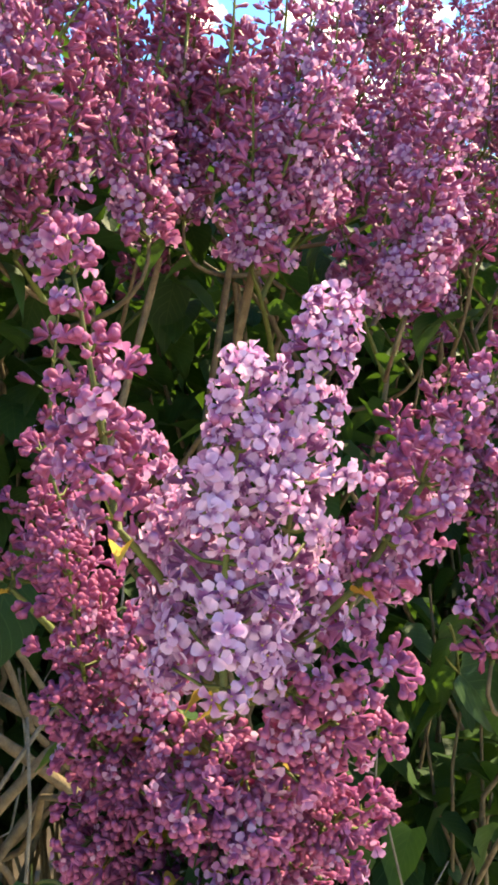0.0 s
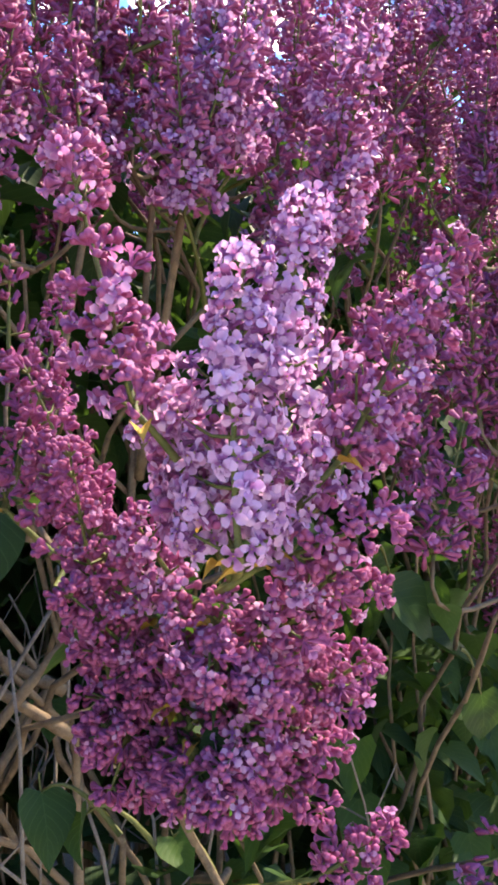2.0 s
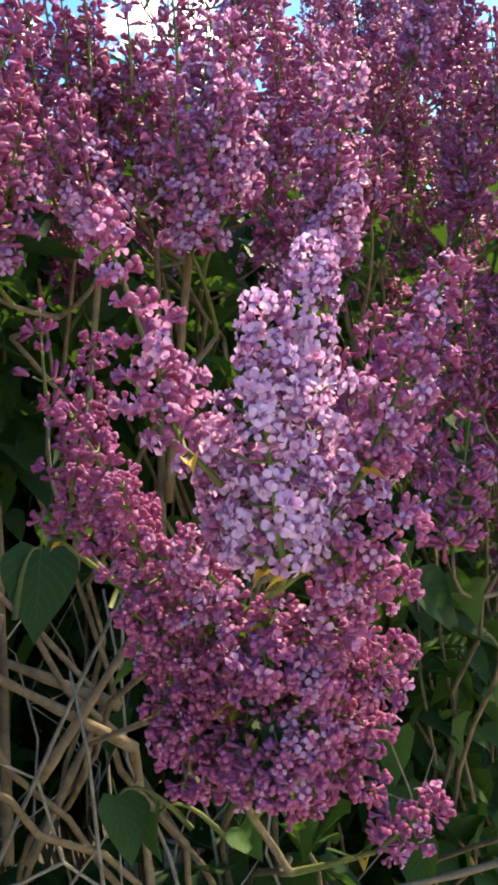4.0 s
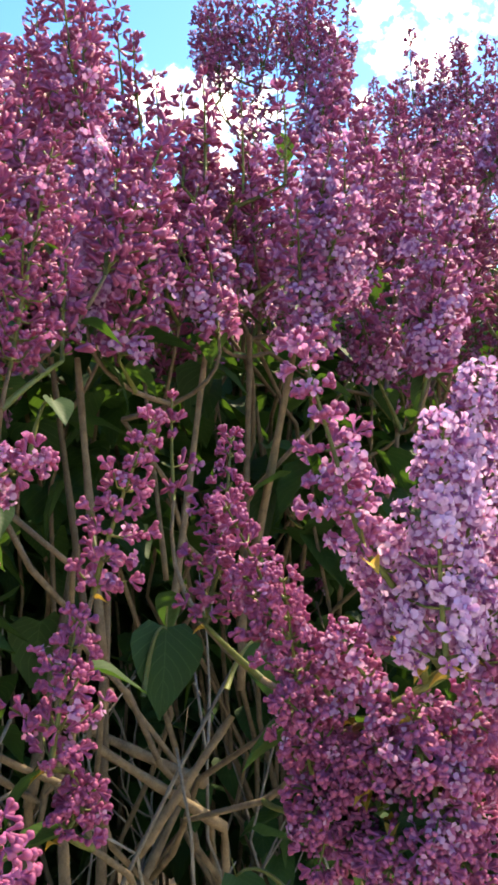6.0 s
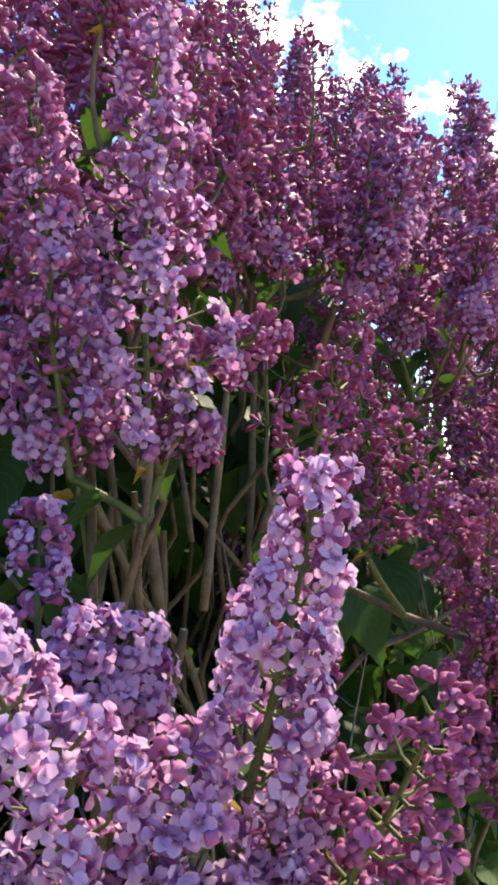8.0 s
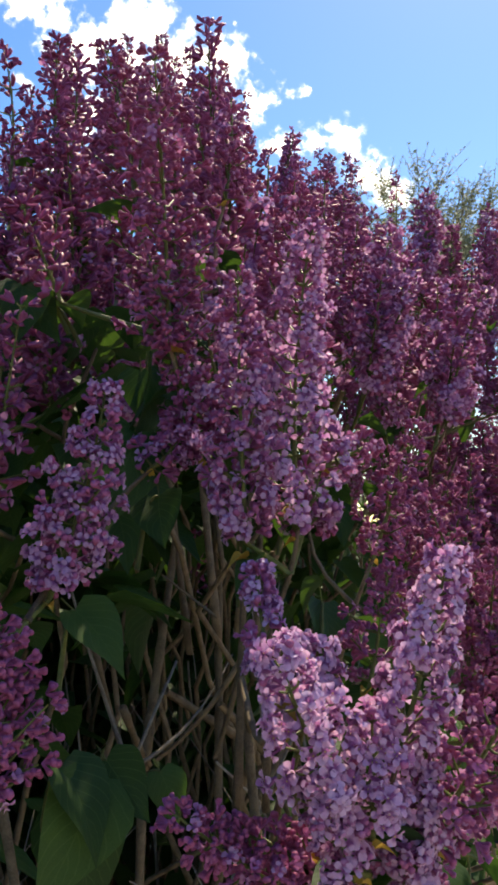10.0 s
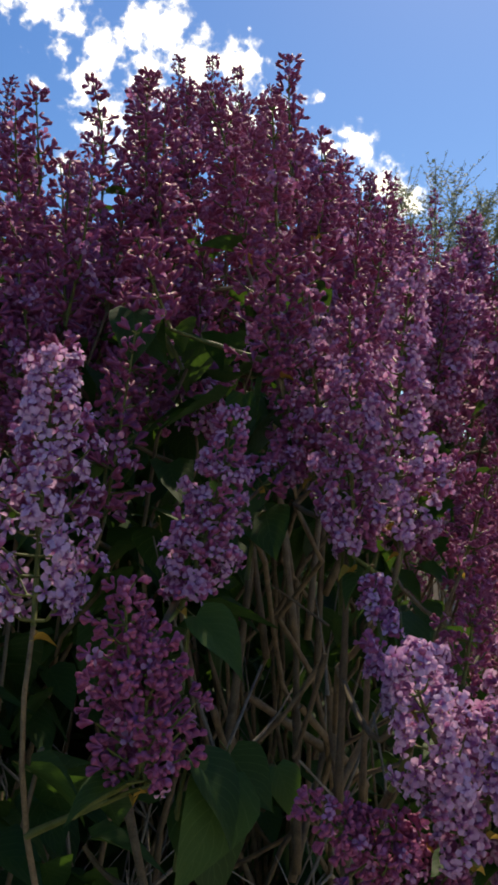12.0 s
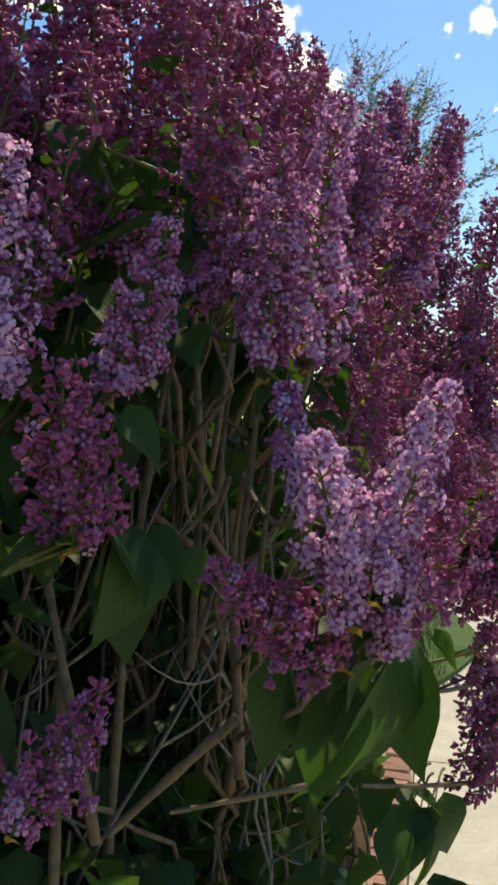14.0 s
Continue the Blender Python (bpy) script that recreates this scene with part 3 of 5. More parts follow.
shoot(head, (0.073, 0.385, 1.257), (0.001, 0.420, 1.229), 0.028, 0.15, "whorled", near=True, leaves=0)
shoot(head, (0.077, 0.420, 1.217), (-0.006, 0.450, 1.184), 0.027, 0.10, "whorled", near=True, leaves=0)
shoot(head, (-0.064, 0.460, 1.264), (-0.035, 0.460, 1.211), 0.034, 0.20, "full", leaves=1)
head = lilac_branch((-0.05, 1.23, 0), (-0.021, 0.559, 0.992), .1)
shoot(head, (0.074, 0.480, 1.142), (-0.020, 0.480, 1.170), 0.036, 0.10, "full", leaves=1)
shoot(head, (0.036, 0.500, 1.077), (-0.026, 0.500, 1.158), 0.039, 0.10, "full", leaves=1)
shoot(head, (0.099, 0.520, 1.042), (0.037, 0.520, 1.012), 0.027, 0.10, "full", leaves=1)
shoot(head, (-0.010, 0.430, 1.219), (-0.036, 0.460, 1.165), 0.031, 0.12, "full", leaves=1)
shoot(head, (-0.035, 0.440, 1.212), (-0.046, 0.470, 1.153), 0.029, 0.10, "full", leaves=1)
shoot(head, (0.006, 0.450, 1.178), (-0.027, 0.480, 1.139), 0.032, 0.10, "full", leaves=1)
shoot(head, (0.076, 0.460, 1.171), (0.028, 0.480, 1.135), 0.031, 0.08, "whorled", leaves=1)
shoot(head, (0.049, 0.500, 1.056), (0.003, 0.500, 1.100), 0.035, 0.08, "full", leaves=1)
shoot(head, (0.054, 0.410, 1.234), (0.011, 0.440, 1.195), 0.028, 0.20, "whorled", leaves=1)
shoot(head, (0.046, 0.450, 1.188), (-0.004, 0.480, 1.150), 0.030, 0.10, "whorled", leaves=1)
shoot(head, (0.016, 0.470, 1.121), (-0.026, 0.490, 1.155), 0.033, 0.10, "full", leaves=1)
shoot(head, (0.063, 0.500, 1.092), (0.007, 0.500, 1.130), 0.033, 0.10, "full", leaves=1)
shoot(head, (0.001, 0.500, 1.053), (-0.027, 0.500, 1.108), 0.037, 0.10, "full", leaves=1)
shoot(head, (-0.105, 0.450, 1.228), (-0.049, 0.500, 1.146), 0.036, 0.08, "full", leaves=1)
shoot(head, (-0.101, 0.470, 1.125), (-0.052, 0.500, 1.160), 0.041, 0.10, "full", leaves=1)
shoot(head, (-0.091, 0.480, 1.089), (-0.058, 0.500, 1.162), 0.044, 0.05, "full", leaves=1)
shoot(head, (-0.072, 0.470, 1.192), (-0.049, 0.490, 1.146), 0.033, 0.10, "whorled", leaves=1)
shoot(head, (-0.077, 0.500, 1.079), (-0.049, 0.500, 1.133), 0.036, 0.08, "full", leaves=1)
shoot(head, (-0.030, 0.440, 1.085), (-0.019, 0.450, 1.128), 0.031, 0.15, "full", leaves=1)
shoot(head, (-0.003, 0.440, 1.101), (-0.007, 0.450, 1.142), 0.031, 0.20, "full", leaves=1)
shoot(head, (-0.050, 0.450, 1.088), (-0.037, 0.460, 1.125), 0.031, 0.10, "full", leaves=1)
shoot(head, (0.015, 0.430, 1.154), (-0.007, 0.440, 1.175), 0.028, 0.20, "full", leaves=1)
shoot(head, (-0.023, 0.420, 1.160), (-0.025, 0.430, 1.194), 0.028, 0.15, "full", leaves=1)
leaf_at(head, (-0.135, 0.560, 1.074), (-0.126, 0.530, 1.036), -20, 0)
leaf_at(head, (-0.051, 0.560, 1.033), (-0.042, 0.530, 1.020), 20, 2)
leaf_at(head, (-0.107, 0.560, 1.056), (-0.118, 0.530, 1.039), 60, 4)
head = lilac_branch((-0.35, 1.19, 0), (-0.102, 0.612, 1.108), .1)
shoot(head, (-0.122, 0.510, 1.359), (-0.086, 0.500, 1.240), 0.034, 0.10, "full", leaves=1)
shoot(head, (-0.116, 0.500, 1.309), (-0.057, 0.470, 1.200), 0.041, 0.12, "whorled", leaves=1)
shoot(head, (-0.093, 0.450, 1.308), (-0.079, 0.500, 1.128), 0.036, 0.05, "whorled", near=True, leaves=1)
shoot(head, (-0.138, 0.660, 1.459), (-0.147, 0.660, 1.358), 0.028, 0.05, "sparse", level=2, leaves=1)
shoot(head, (-0.096, 0.600, 1.412), (-0.140, 0.530, 1.264), 0.041, 0.04, "whorled", leaves=1)
twig_at(head, (-0.268, 0.780, 1.161), (-0.138, 0.800, 1.073), 0.006, 0.0)
twig_at(head, (-0.147, 0.800, 1.086), (-0.239, 0.740, 0.963), 0.005, 0.0)
head = lilac_branch((0.04, 0.72, 0), (-0.236, 0.533, 1.120), .1)
shoot(head, (-0.160, 0.460, 1.419), (-0.215, 0.470, 1.300), 0.034, 0.04, "whorled", near=True, leaves=1)
shoot(head, (-0.220, 0.440, 1.302), (-0.249, 0.440, 1.202), 0.046, 0.05, "whorled", leaves=1)
shoot(head, (-0.222, 0.450, 1.192), (-0.245, 0.450, 1.159), 0.029, 0.05, "whorled", leaves=1)
leaf_at(head, (-0.166, 0.620, 1.254), (-0.176, 0.580, 1.194), -10, 0)
leaf_at(head, (-0.080, 0.660, 1.225), (-0.079, 0.620, 1.185), 20, 3)
twig_at(head, (-0.250, 0.820, 1.522), (-0.243, 0.800, 1.346), 0.0042, 0.0)
twig_at(head, (-0.222, 0.780, 1.512), (-0.223, 0.760, 1.366), 0.0048, 0.0)
twig_at(head, (-0.154, 0.900, 1.521), (-0.154, 0.880, 1.423), 0.003, 0.0)
twig_at(head, (-0.084, 0.850, 1.524), (-0.125, 0.830, 1.356), 0.0045, 0.0)
twig_at(head, (-0.018, 0.950, 1.552), (-0.058, 0.930, 1.284), 0.005, 0.0)
twig_at(head, (-0.213, 0.750, 1.289), (-0.232, 0.730, 1.128), 0.005, 0.0)
twig_at(head, (-0.260, 0.620, 1.179), (-0.265, 0.600, 1.049), 0.0062, 0.0)
twig_at(head, (-0.245, 0.700, 1.156), (-0.127, 0.750, 1.045), 0.0055, 0.0)
twig_at(head, (-0.127, 0.750, 1.045), (-0.134, 0.760, 0.934), 0.005, 0.0)
twig_at(head, (-0.111, 0.720, 1.154), (-0.210, 0.700, 1.050), 0.005, 0.0)
head = lilac_branch((-0.17, 0.77, 0), (-0.326, 0.507, 1.223), .5)
shoot(head, (-0.292, 0.420, 1.564), (-0.313, 0.430, 1.326), 0.044, 0.62, "dense", near=True, leaves=1)
shoot(head, (-0.227, 0.440, 1.396), (-0.283, 0.440, 1.373), 0.022, 0.30, "full", near=True, leaves=1)
shoot(head, (-0.269, 0.440, 1.333), (-0.314, 0.440, 1.338), 0.021, 0.15, "full", leaves=1)
shoot(head, (-0.360, 0.420, 1.521), (-0.352, 0.440, 1.318), 0.044, 0.40, "full", leaves=1)
shoot(head, (-0.376, 0.388, 1.308), (-0.386, 0.352, 1.228), 0.022, 0.60, "full", near=True, leaves=0)
leaf_at(head, (-0.347, 0.460, 1.323), (-0.349, 0.440, 1.306), -60, 4)
leaf_at(head, (-0.234, 0.550, 1.440), (-0.224, 0.530, 1.420), -20, 2)
leaf_at(head, (-0.275, 0.480, 1.363), (-0.265, 0.460, 1.348), -30, 4)
twig_at(head, (-0.393, 0.500, 1.297), (-0.379, 0.440, 1.267), 0.0011, 0.0)
twig_at(head, (-0.334, 0.470, 1.346), (-0.336, 0.480, 1.256), 0.0036, 0.0)
twig_at(head, (-0.312, 0.470, 1.311), (-0.311, 0.480, 1.254), 0.0030, 0.0)
head = lilac_branch((-0.04, 0.72, 0), (-0.328, 0.413, 1.028), .8)
# bloom at 1.00 on these two: the palest petals stand in for sunlight
shoot(head, (-0.285, 0.297, 1.314), (-0.318, 0.320, 1.189), 0.030, 1.00, "dense", near=True, leaves=1)
shoot(head, (-0.418, 0.300, 1.268), (-0.368, 0.310, 1.161), 0.035, 1.00, "dense", near=True, leaves=1)
shoot(head, (-0.307, 0.330, 1.191), (-0.298, 0.340, 1.088), 0.034, 0.70, "full", leaves=1)
shoot(head, (-0.253, 0.270, 1.233), (-0.291, 0.320, 1.139), 0.040, 0.11, "dense", near=True, leaves=1)
shoot(head, (-0.462, 0.360, 1.172), (-0.341, 0.360, 1.078), 0.048, 0.10, "whorled", leaves=1)
shoot(head, (-0.402, 0.360, 1.089), (-0.314, 0.360, 1.117), 0.044, 0.10, "whorled", leaves=1)
shoot(head, (-0.352, 0.300, 1.224), (-0.349, 0.310, 1.145), 0.031, 0.90, "dense", near=True, leaves=1)
shoot(head, (-0.288, 0.320, 1.198), (-0.314, 0.330, 1.116), 0.032, 0.75, "full", leaves=1)
shoot(head, (-0.388, 0.310, 1.192), (-0.359, 0.320, 1.125), 0.027, 0.60, "full", leaves=1)
shoot(head, (-0.247, 0.310, 1.156), (-0.289, 0.330, 1.120), 0.031, 0.30, "full", leaves=1)
shoot(head, (-0.419, 0.360, 1.152), (-0.365, 0.360, 1.119), 0.030, 0.10, "full", leaves=1)
shoot(head, (-0.279, 0.340, 1.086), (-0.325, 0.340, 1.144), 0.045, 0.50, "full", leaves=1)
leaf_at(head, (-0.234, 0.400, 1.061), (-0.292, 0.380, 0.934), -40, 1)
leaf_at(head, (-0.277, 0.420, 1.034), (-0.330, 0.400, 0.958), 30, 3)
leaf_at(head, (-0.179, 0.420, 1.044), (-0.205, 0.400, 0.941), 70, 4)
leaf_at(head, (-0.284, 0.420, 1.053), (-0.321, 0.400, 0.988), -20, 1)
leaf_at(head, (-0.316, 0.450, 1.051), (-0.345, 0.420, 0.978), 10, 3)
leaf_at(head, (-0.221, 0.360, 1.090), (-0.213, 0.330, 1.067), -60, 0)
leaf_at(head, (-0.240, 0.380, 1.088), (-0.246, 0.340, 1.070), -20, 1)
twig_at(head, (-0.401, 0.620, 0.856), (-0.295, 0.550, 0.978), 0.006, 0.0)
twig_at(head, (-0.304, 0.660, 0.842), (-0.144, 0.600, 0.860), 0.004, 0.0)
head = lilac_branch((-0.19, 0.87, 0), (-0.290, 0.624, 1.369), .2)
# low bloom gives this panicle darker florets in place of shade
shoot(head, (-0.211, 0.550, 1.651), (-0.263, 0.550, 1.467), 0.049, 0.05, "full", leaves=1)
shoot(head, (-0.354, 0.500, 1.585), (-0.323, 0.500, 1.389), 0.039, 0.45, "sparse", leaves=1)
shoot(head, (-0.380, 0.500, 1.496), (-0.352, 0.500, 1.389), 0.032, 0.10, "full", leaves=1)
shoot(head, (-0.208, 0.600, 1.605), (-0.227, 0.600, 1.478), 0.028, 0.10, "full", level=2, leaves=1)
shoot(head, (-0.272, 0.570, 1.730), (-0.286, 0.570, 1.630), 0.040, 0.05, "full", leaves=1)
leaf_at(head, (-0.379, 0.560, 1.467), (-0.383, 0.540, 1.419), 20, 0)
leaf_at(head, (-0.354, 0.600, 1.462), (-0.341, 0.580, 1.429), -20, 3)
head = lilac_branch((-0.19, 0.72, 0), (-0.533, 0.520, 0.948), .6)
# topmost bloom value, so a paler petal colour reads as sunlit
shoot(head, (-0.593, 0.430, 1.470), (-0.610, 0.435, 1.283), 0.050, 1.00, "dense", near=True, leaves=1)
shoot(head, (-0.564, 0.395, 1.316), (-0.546, 0.405, 1.181), 0.046, 0.06, "dense", near=True, leaves=1)
shoot(head, (-0.543, 0.400, 1.290), (-0.551, 0.410, 1.184), 0.048, 0.05, "full", leaves=1)
shoot(head, (-0.533, 0.420, 1.191), (-0.555, 0.430, 1.269), 0.047, 0.06, "full", leaves=1)
shoot(head, (-0.454, 0.440, 1.438), (-0.494, 0.460, 1.287), 0.041, 0.40, "full", leaves=1)
shoot(head, (-0.356, 0.500, 1.413), (-0.401, 0.500, 1.377), 0.028, 0.30, "full", leaves=1)
shoot(head, (-0.489, 0.460, 1.064), (-0.574, 0.440, 0.968), 0.048, 0.20, "full", leaves=1)
leaf_at(head, (-0.418, 0.460, 1.164), (-0.410, 0.440, 1.134), 20, 3)
leaf_at(head, (-0.495, 0.440, 1.184), (-0.473, 0.400, 1.144), -10, 1)
leaf_at(head, (-0.457, 0.460, 1.178), (-0.447, 0.420, 1.148), 40, 0)
leaf_at(head, (-0.482, 0.460, 1.155), (-0.474, 0.430, 1.085), 20, 3)
leaf_at(head, (-0.472, 0.440, 1.172), (-0.505, 0.400, 1.116), -20, 3)
leaf_at(head, (-0.463, 0.500, 1.276), (-0.437, 0.460, 1.246), 10, 1)
leaf_at(head, (-0.401, 0.520, 1.410), (-0.437, 0.480, 1.350), -10, 3)
leaf_at(head, (-0.385, 0.520, 1.358), (-0.404, 0.480, 1.326), 40, 0)
twig_at(head, (-0.508, 0.550, 1.155), (-0.501, 0.520, 1.069), 0.0048, 0.0)
twig_at(head, (-0.501, 0.520, 1.069), (-0.503, 0.520, 0.888), 0.0055, 0.0)
twig_at(head, (-0.522, 0.600, 1.088), (-0.495, 0.540, 1.067), 0.003, 0.02)
twig_at(head, (-0.241, 0.800, 1.326), (-0.307, 0.760, 1.087), 0.0058, 0.0)
twig_at(head, (-0.307, 0.760, 1.087), (-0.331, 0.740, 0.870), 0.0066, 0.0)
twig_at(head, (-0.291, 0.760, 1.097), (-0.218, 0.700, 1.197), 0.003, 0.02)
twig_at(head, (-0.298, 0.760, 1.092), (-0.350, 0.700, 1.166), 0.004, 0.01)
twig_at(head, (-0.320, 0.750, 1.072), (-0.378, 0.700, 1.232), 0.003, 0.02)
twig_at(head, (-0.244, 0.720, 1.098), (-0.223, 0.680, 1.211), 0.0035, 0.01)
head = lilac_branch((-0.12, 0.93, 0), (-0.336, 0.650, 1.440), .1)
# the next two get bud-dark colour by low bloom, imitating shadow on them
shoot(head, (-0.407, 0.450, 1.697), (-0.380, 0.500, 1.475), 0.055, 0.05, "full", leaves=1)
shoot(head, (-0.388, 0.600, 1.783), (-0.383, 0.550, 1.594), 0.048, 0.03, "full", leaves=1)
shoot(head, (-0.471, 0.600, 1.625), (-0.434, 0.600, 1.531), 0.037, 0.05, "sparse", level=2, leaves=1)
# bloom held down here too; the shade is put into the floret colour
shoot(head, (-0.261, 0.600, 1.763), (-0.272, 0.600, 1.587), 0.046, 0.12, "full", level=2, leaves=1)
shoot(head, (-0.112, 0.690, 1.715), (-0.186, 0.617, 1.550), 0.046, 0.10, "full", level=2, leaves=1)
leaf_at(head, (-0.381, 0.540, 1.464), (-0.386, 0.500, 1.404), -50, 1)
leaf_at(head, (-0.352, 0.560, 1.461), (-0.346, 0.520, 1.425), 30, 4)
leaf_at(head, (-0.462, 0.620, 1.550), (-0.474, 0.590, 1.500), 10, 0)
leaf_at(head, (-0.445, 0.640, 1.545), (-0.444, 0.600, 1.505), 50, 4)
head = lilac_branch((-0.31, 1.34, 0), (-0.278, 1.000, 1.655), .1)
shoot(head, (-0.403, 0.890, 1.929), (-0.406, 0.850, 1.758), 0.040, 0.05, "sparse", level=2, leaves=1)
# bloom of the next shoot is near zero to darken it as if shaded
shoot(head, (-0.361, 0.800, 1.901), (-0.362, 0.800, 1.675), 0.055, 0.03, "full", level=2, leaves=1)
shoot(head, (-0.195, 0.750, 1.939), (-0.191, 0.750, 1.724), 0.054, 0.05, "full", level=2, leaves=1)
shoot(head, (-0.241, 1.100, 2.079), (-0.245, 1.100, 1.924), 0.051, 0.10, "full", level=2, leaves=1)
shoot(head, (-0.166, 1.100, 2.087), (-0.183, 1.100, 1.922), 0.055, 0.10, "full", level=2, leaves=1)
head = lilac_branch((-0.00, 1.46, 0), (-0.225, 1.027, 1.531), .05)
shoot(head, (-0.269, 1.000, 1.928), (-0.265, 0.980, 1.779), 0.055, 0.04, "full", level=2, leaves=1)
shoot(head, (-0.218, 1.000, 1.952), (-0.220, 0.980, 1.798), 0.055, 0.04, "full", level=2, leaves=1)
shoot(head, (-0.164, 1.000, 1.928), (-0.171, 0.980, 1.770), 0.055, 0.04, "full", level=2, leaves=1)
shoot(head, (-0.125, 1.000, 1.863), (-0.137, 0.980, 1.703), 0.055, 0.04, "full", level=2, leaves=1)
shoot(head, (-0.250, 0.900, 1.683), (-0.256, 0.880, 1.551), 0.055, 0.04, "full", level=2, leaves=1)
shoot(head, (-0.305, 0.900, 1.685), (-0.303, 0.880, 1.558), 0.055, 0.04, "full", level=2, leaves=1)
head = lilac_branch((0.27, 1.43, 0), (0.198, 1.130, 1.594), .3)
shoot(head, (0.465, 1.120, 1.963), (0.358, 1.045, 1.762), 0.055, 0.30, "full", level=2, leaves=1)
shoot(head, (0.217, 1.200, 2.065), (0.139, 1.132, 1.849), 0.055, 0.20, "full", level=2, leaves=1)
head = lilac_branch((0.36, 1.40, 0), (0.558, 1.180, 1.483), .3)
shoot(head, (0.726, 1.200, 1.994), (0.637, 1.147, 1.777), 0.055, 0.30, "full", level=2, leaves=1)
head = lilac_branch((0.14, 1.38, 0), (0.326, 0.778, 0.876), .1)
shoot(head, (0.230, 0.687, 0.718), (0.273, 0.687, 0.939), 0.055, 0.10, "full", level=2, leaves=1)
shoot(head, (0.344, 0.660, 0.717), (0.315, 0.660, 0.936), 0.055, 0.10, "sparse", level=2, leaves=1)
shoot(head, (0.308, 0.700, 0.722), (0.328, 0.700, 0.912), 0.055, 0.10, "full", level=2, leaves=1)
shoot(head, (0.221, 0.660, 0.740), (0.266, 0.660, 0.896), 0.055, 0.10, "full", level=2, leaves=1)
shoot(head, (0.173, 0.660, 0.858), (0.229, 0.660, 0.957), 0.041, 0.05, "sparse", level=2, leaves=1)
shoot(head, (0.487, 0.800, 1.175), (0.372, 0.750, 0.987), 0.055, 0.15, "full", level=2, leaves=1)
shoot(head, (0.563, 0.800, 1.251), (0.519, 0.800, 1.037), 0.055, 0.20, "full", level=2, leaves=1)
shoot(head, (0.289, 0.680, 0.944), (0.363, 0.700, 1.066), 0.055, 0.10, "full", level=2, leaves=1)
shoot(head, (0.410, 0.700, 0.852), (0.440, 0.720, 1.002), 0.055, 0.10, "full", level=2, leaves=1)
shoot(head, (0.429, 0.740, 0.955), (0.358, 0.740, 1.087), 0.055, 0.10, "full", level=2, leaves=1)
leaf_at(head, (0.122, 0.690, 0.759), (0.168, 0.670, 0.722), -20, 2)
leaf_at(head, (0.105, 0.690, 0.737), (0.054, 0.660, 0.657), 20, 0)
leaf_at(head, (0.149, 0.690, 0.719), (0.139, 0.660, 0.613), -30, 1)
leaf_at(head, (0.160, 0.690, 0.737), (0.202, 0.660, 0.652), 40, 3)
leaf_at(head, (0.131, 0.690, 0.739), (0.084, 0.660, 0.707), 10, 2)
twig_at(head, (-0.015, 0.660, 0.811), (0.337, 0.700, 0.735), 0.004, 0.01)
twig_at(head, (0.047, 0.620, 0.931), (0.207, 0.660, 0.913), 0.0035, 0.005)
head = lilac_branch((-0.40, 0.92, 0), (-0.047, 0.707, 1.170), .1)
shoot(head, (0.166, 0.750, 1.419), (0.117, 0.720, 1.272), 0.055, 0.08, "full", level=2, leaves=1)
head = lilac_branch((0.76, 1.46, 0), (0.466, 1.146, 1.498), .1)
shoot(head, (0.604, 1.100, 1.949), (0.523, 1.054, 1.728), 0.055, 0.10, "full", level=2, leaves=1)
shoot(head, (0.596, 1.200, 1.943), (0.521, 1.151, 1.721), 0.055, 0.10, "full", level=2, leaves=1)
shoot(head, (0.513, 1.200, 1.985), (0.456, 1.150, 1.762), 0.055, 0.10, "full", level=2, leaves=1)
shoot(head, (0.405, 1.000, 1.724), (0.380, 1.000, 1.533), 0.055, 0.10, "full", level=2, leaves=1)
shoot(head, (0.494, 1.000, 1.718), (0.462, 0.980, 1.518), 0.055, 0.15, "full", level=2, leaves=1)
head = lilac_branch((0.61, 1.18, 0), (0.449, 0.924, 1.326), .2)
shoot(head, (0.479, 0.850, 1.762), (0.437, 0.850, 1.562), 0.055, 0.05, "sparse", level=2, leaves=1)
shoot(head, (0.465, 0.800, 1.608), (0.424, 0.800, 1.422), 0.055, 0.10, "full", level=2, leaves=1)
shoot(head, (0.539, 0.800, 1.598), (0.514, 0.800, 1.408), 0.055, 0.10, "full", level=2, leaves=1)
shoot(head, (0.401, 0.850, 1.553), (0.384, 0.850, 1.346), 0.055, 0.20, "full", level=2, leaves=1)
shoot(head, (0.541, 0.950, 1.716), (0.488, 0.920, 1.494), 0.055, 0.15, "full", level=2, leaves=1)
head = lilac_branch((0.18, 1.09, 0), (0.338, 0.836, 1.130), .4)
shoot(head, (0.434, 0.750, 1.475), (0.423, 0.750, 1.281), 0.055, 0.80, "full", level=2, leaves=1)
shoot(head, (0.288, 0.800, 1.467), (0.278, 0.800, 1.297), 0.055, 0.10, "full", level=2, leaves=1)
shoot(head, (0.387, 0.780, 1.400), (0.362, 0.780, 1.217), 0.055, 0.30, "full", level=2, leaves=1)
shoot(head, (0.465, 0.750, 1.347), (0.438, 0.750, 1.180), 0.055, 0.50, "full", level=2, leaves=1)
shoot(head, (0.230, 0.720, 1.305), (0.188, 0.700, 1.177), 0.055, 0.10, "full", level=2, leaves=1)
head = lilac_branch((0.66, 1.72, 0), (0.818, 1.190, 1.220), .1)
shoot(head, (0.726, 1.150, 1.584), (0.687, 1.120, 1.384), 0.055, 0.06, "full", level=2, leaves=1)
shoot(head, (0.838, 1.150, 1.621), (0.786, 1.120, 1.412), 0.055, 0.10, "full", level=2, leaves=1)
shoot(head, (0.939, 1.150, 1.553), (0.894, 1.120, 1.341), 0.055, 0.15, "full", level=2, leaves=1)
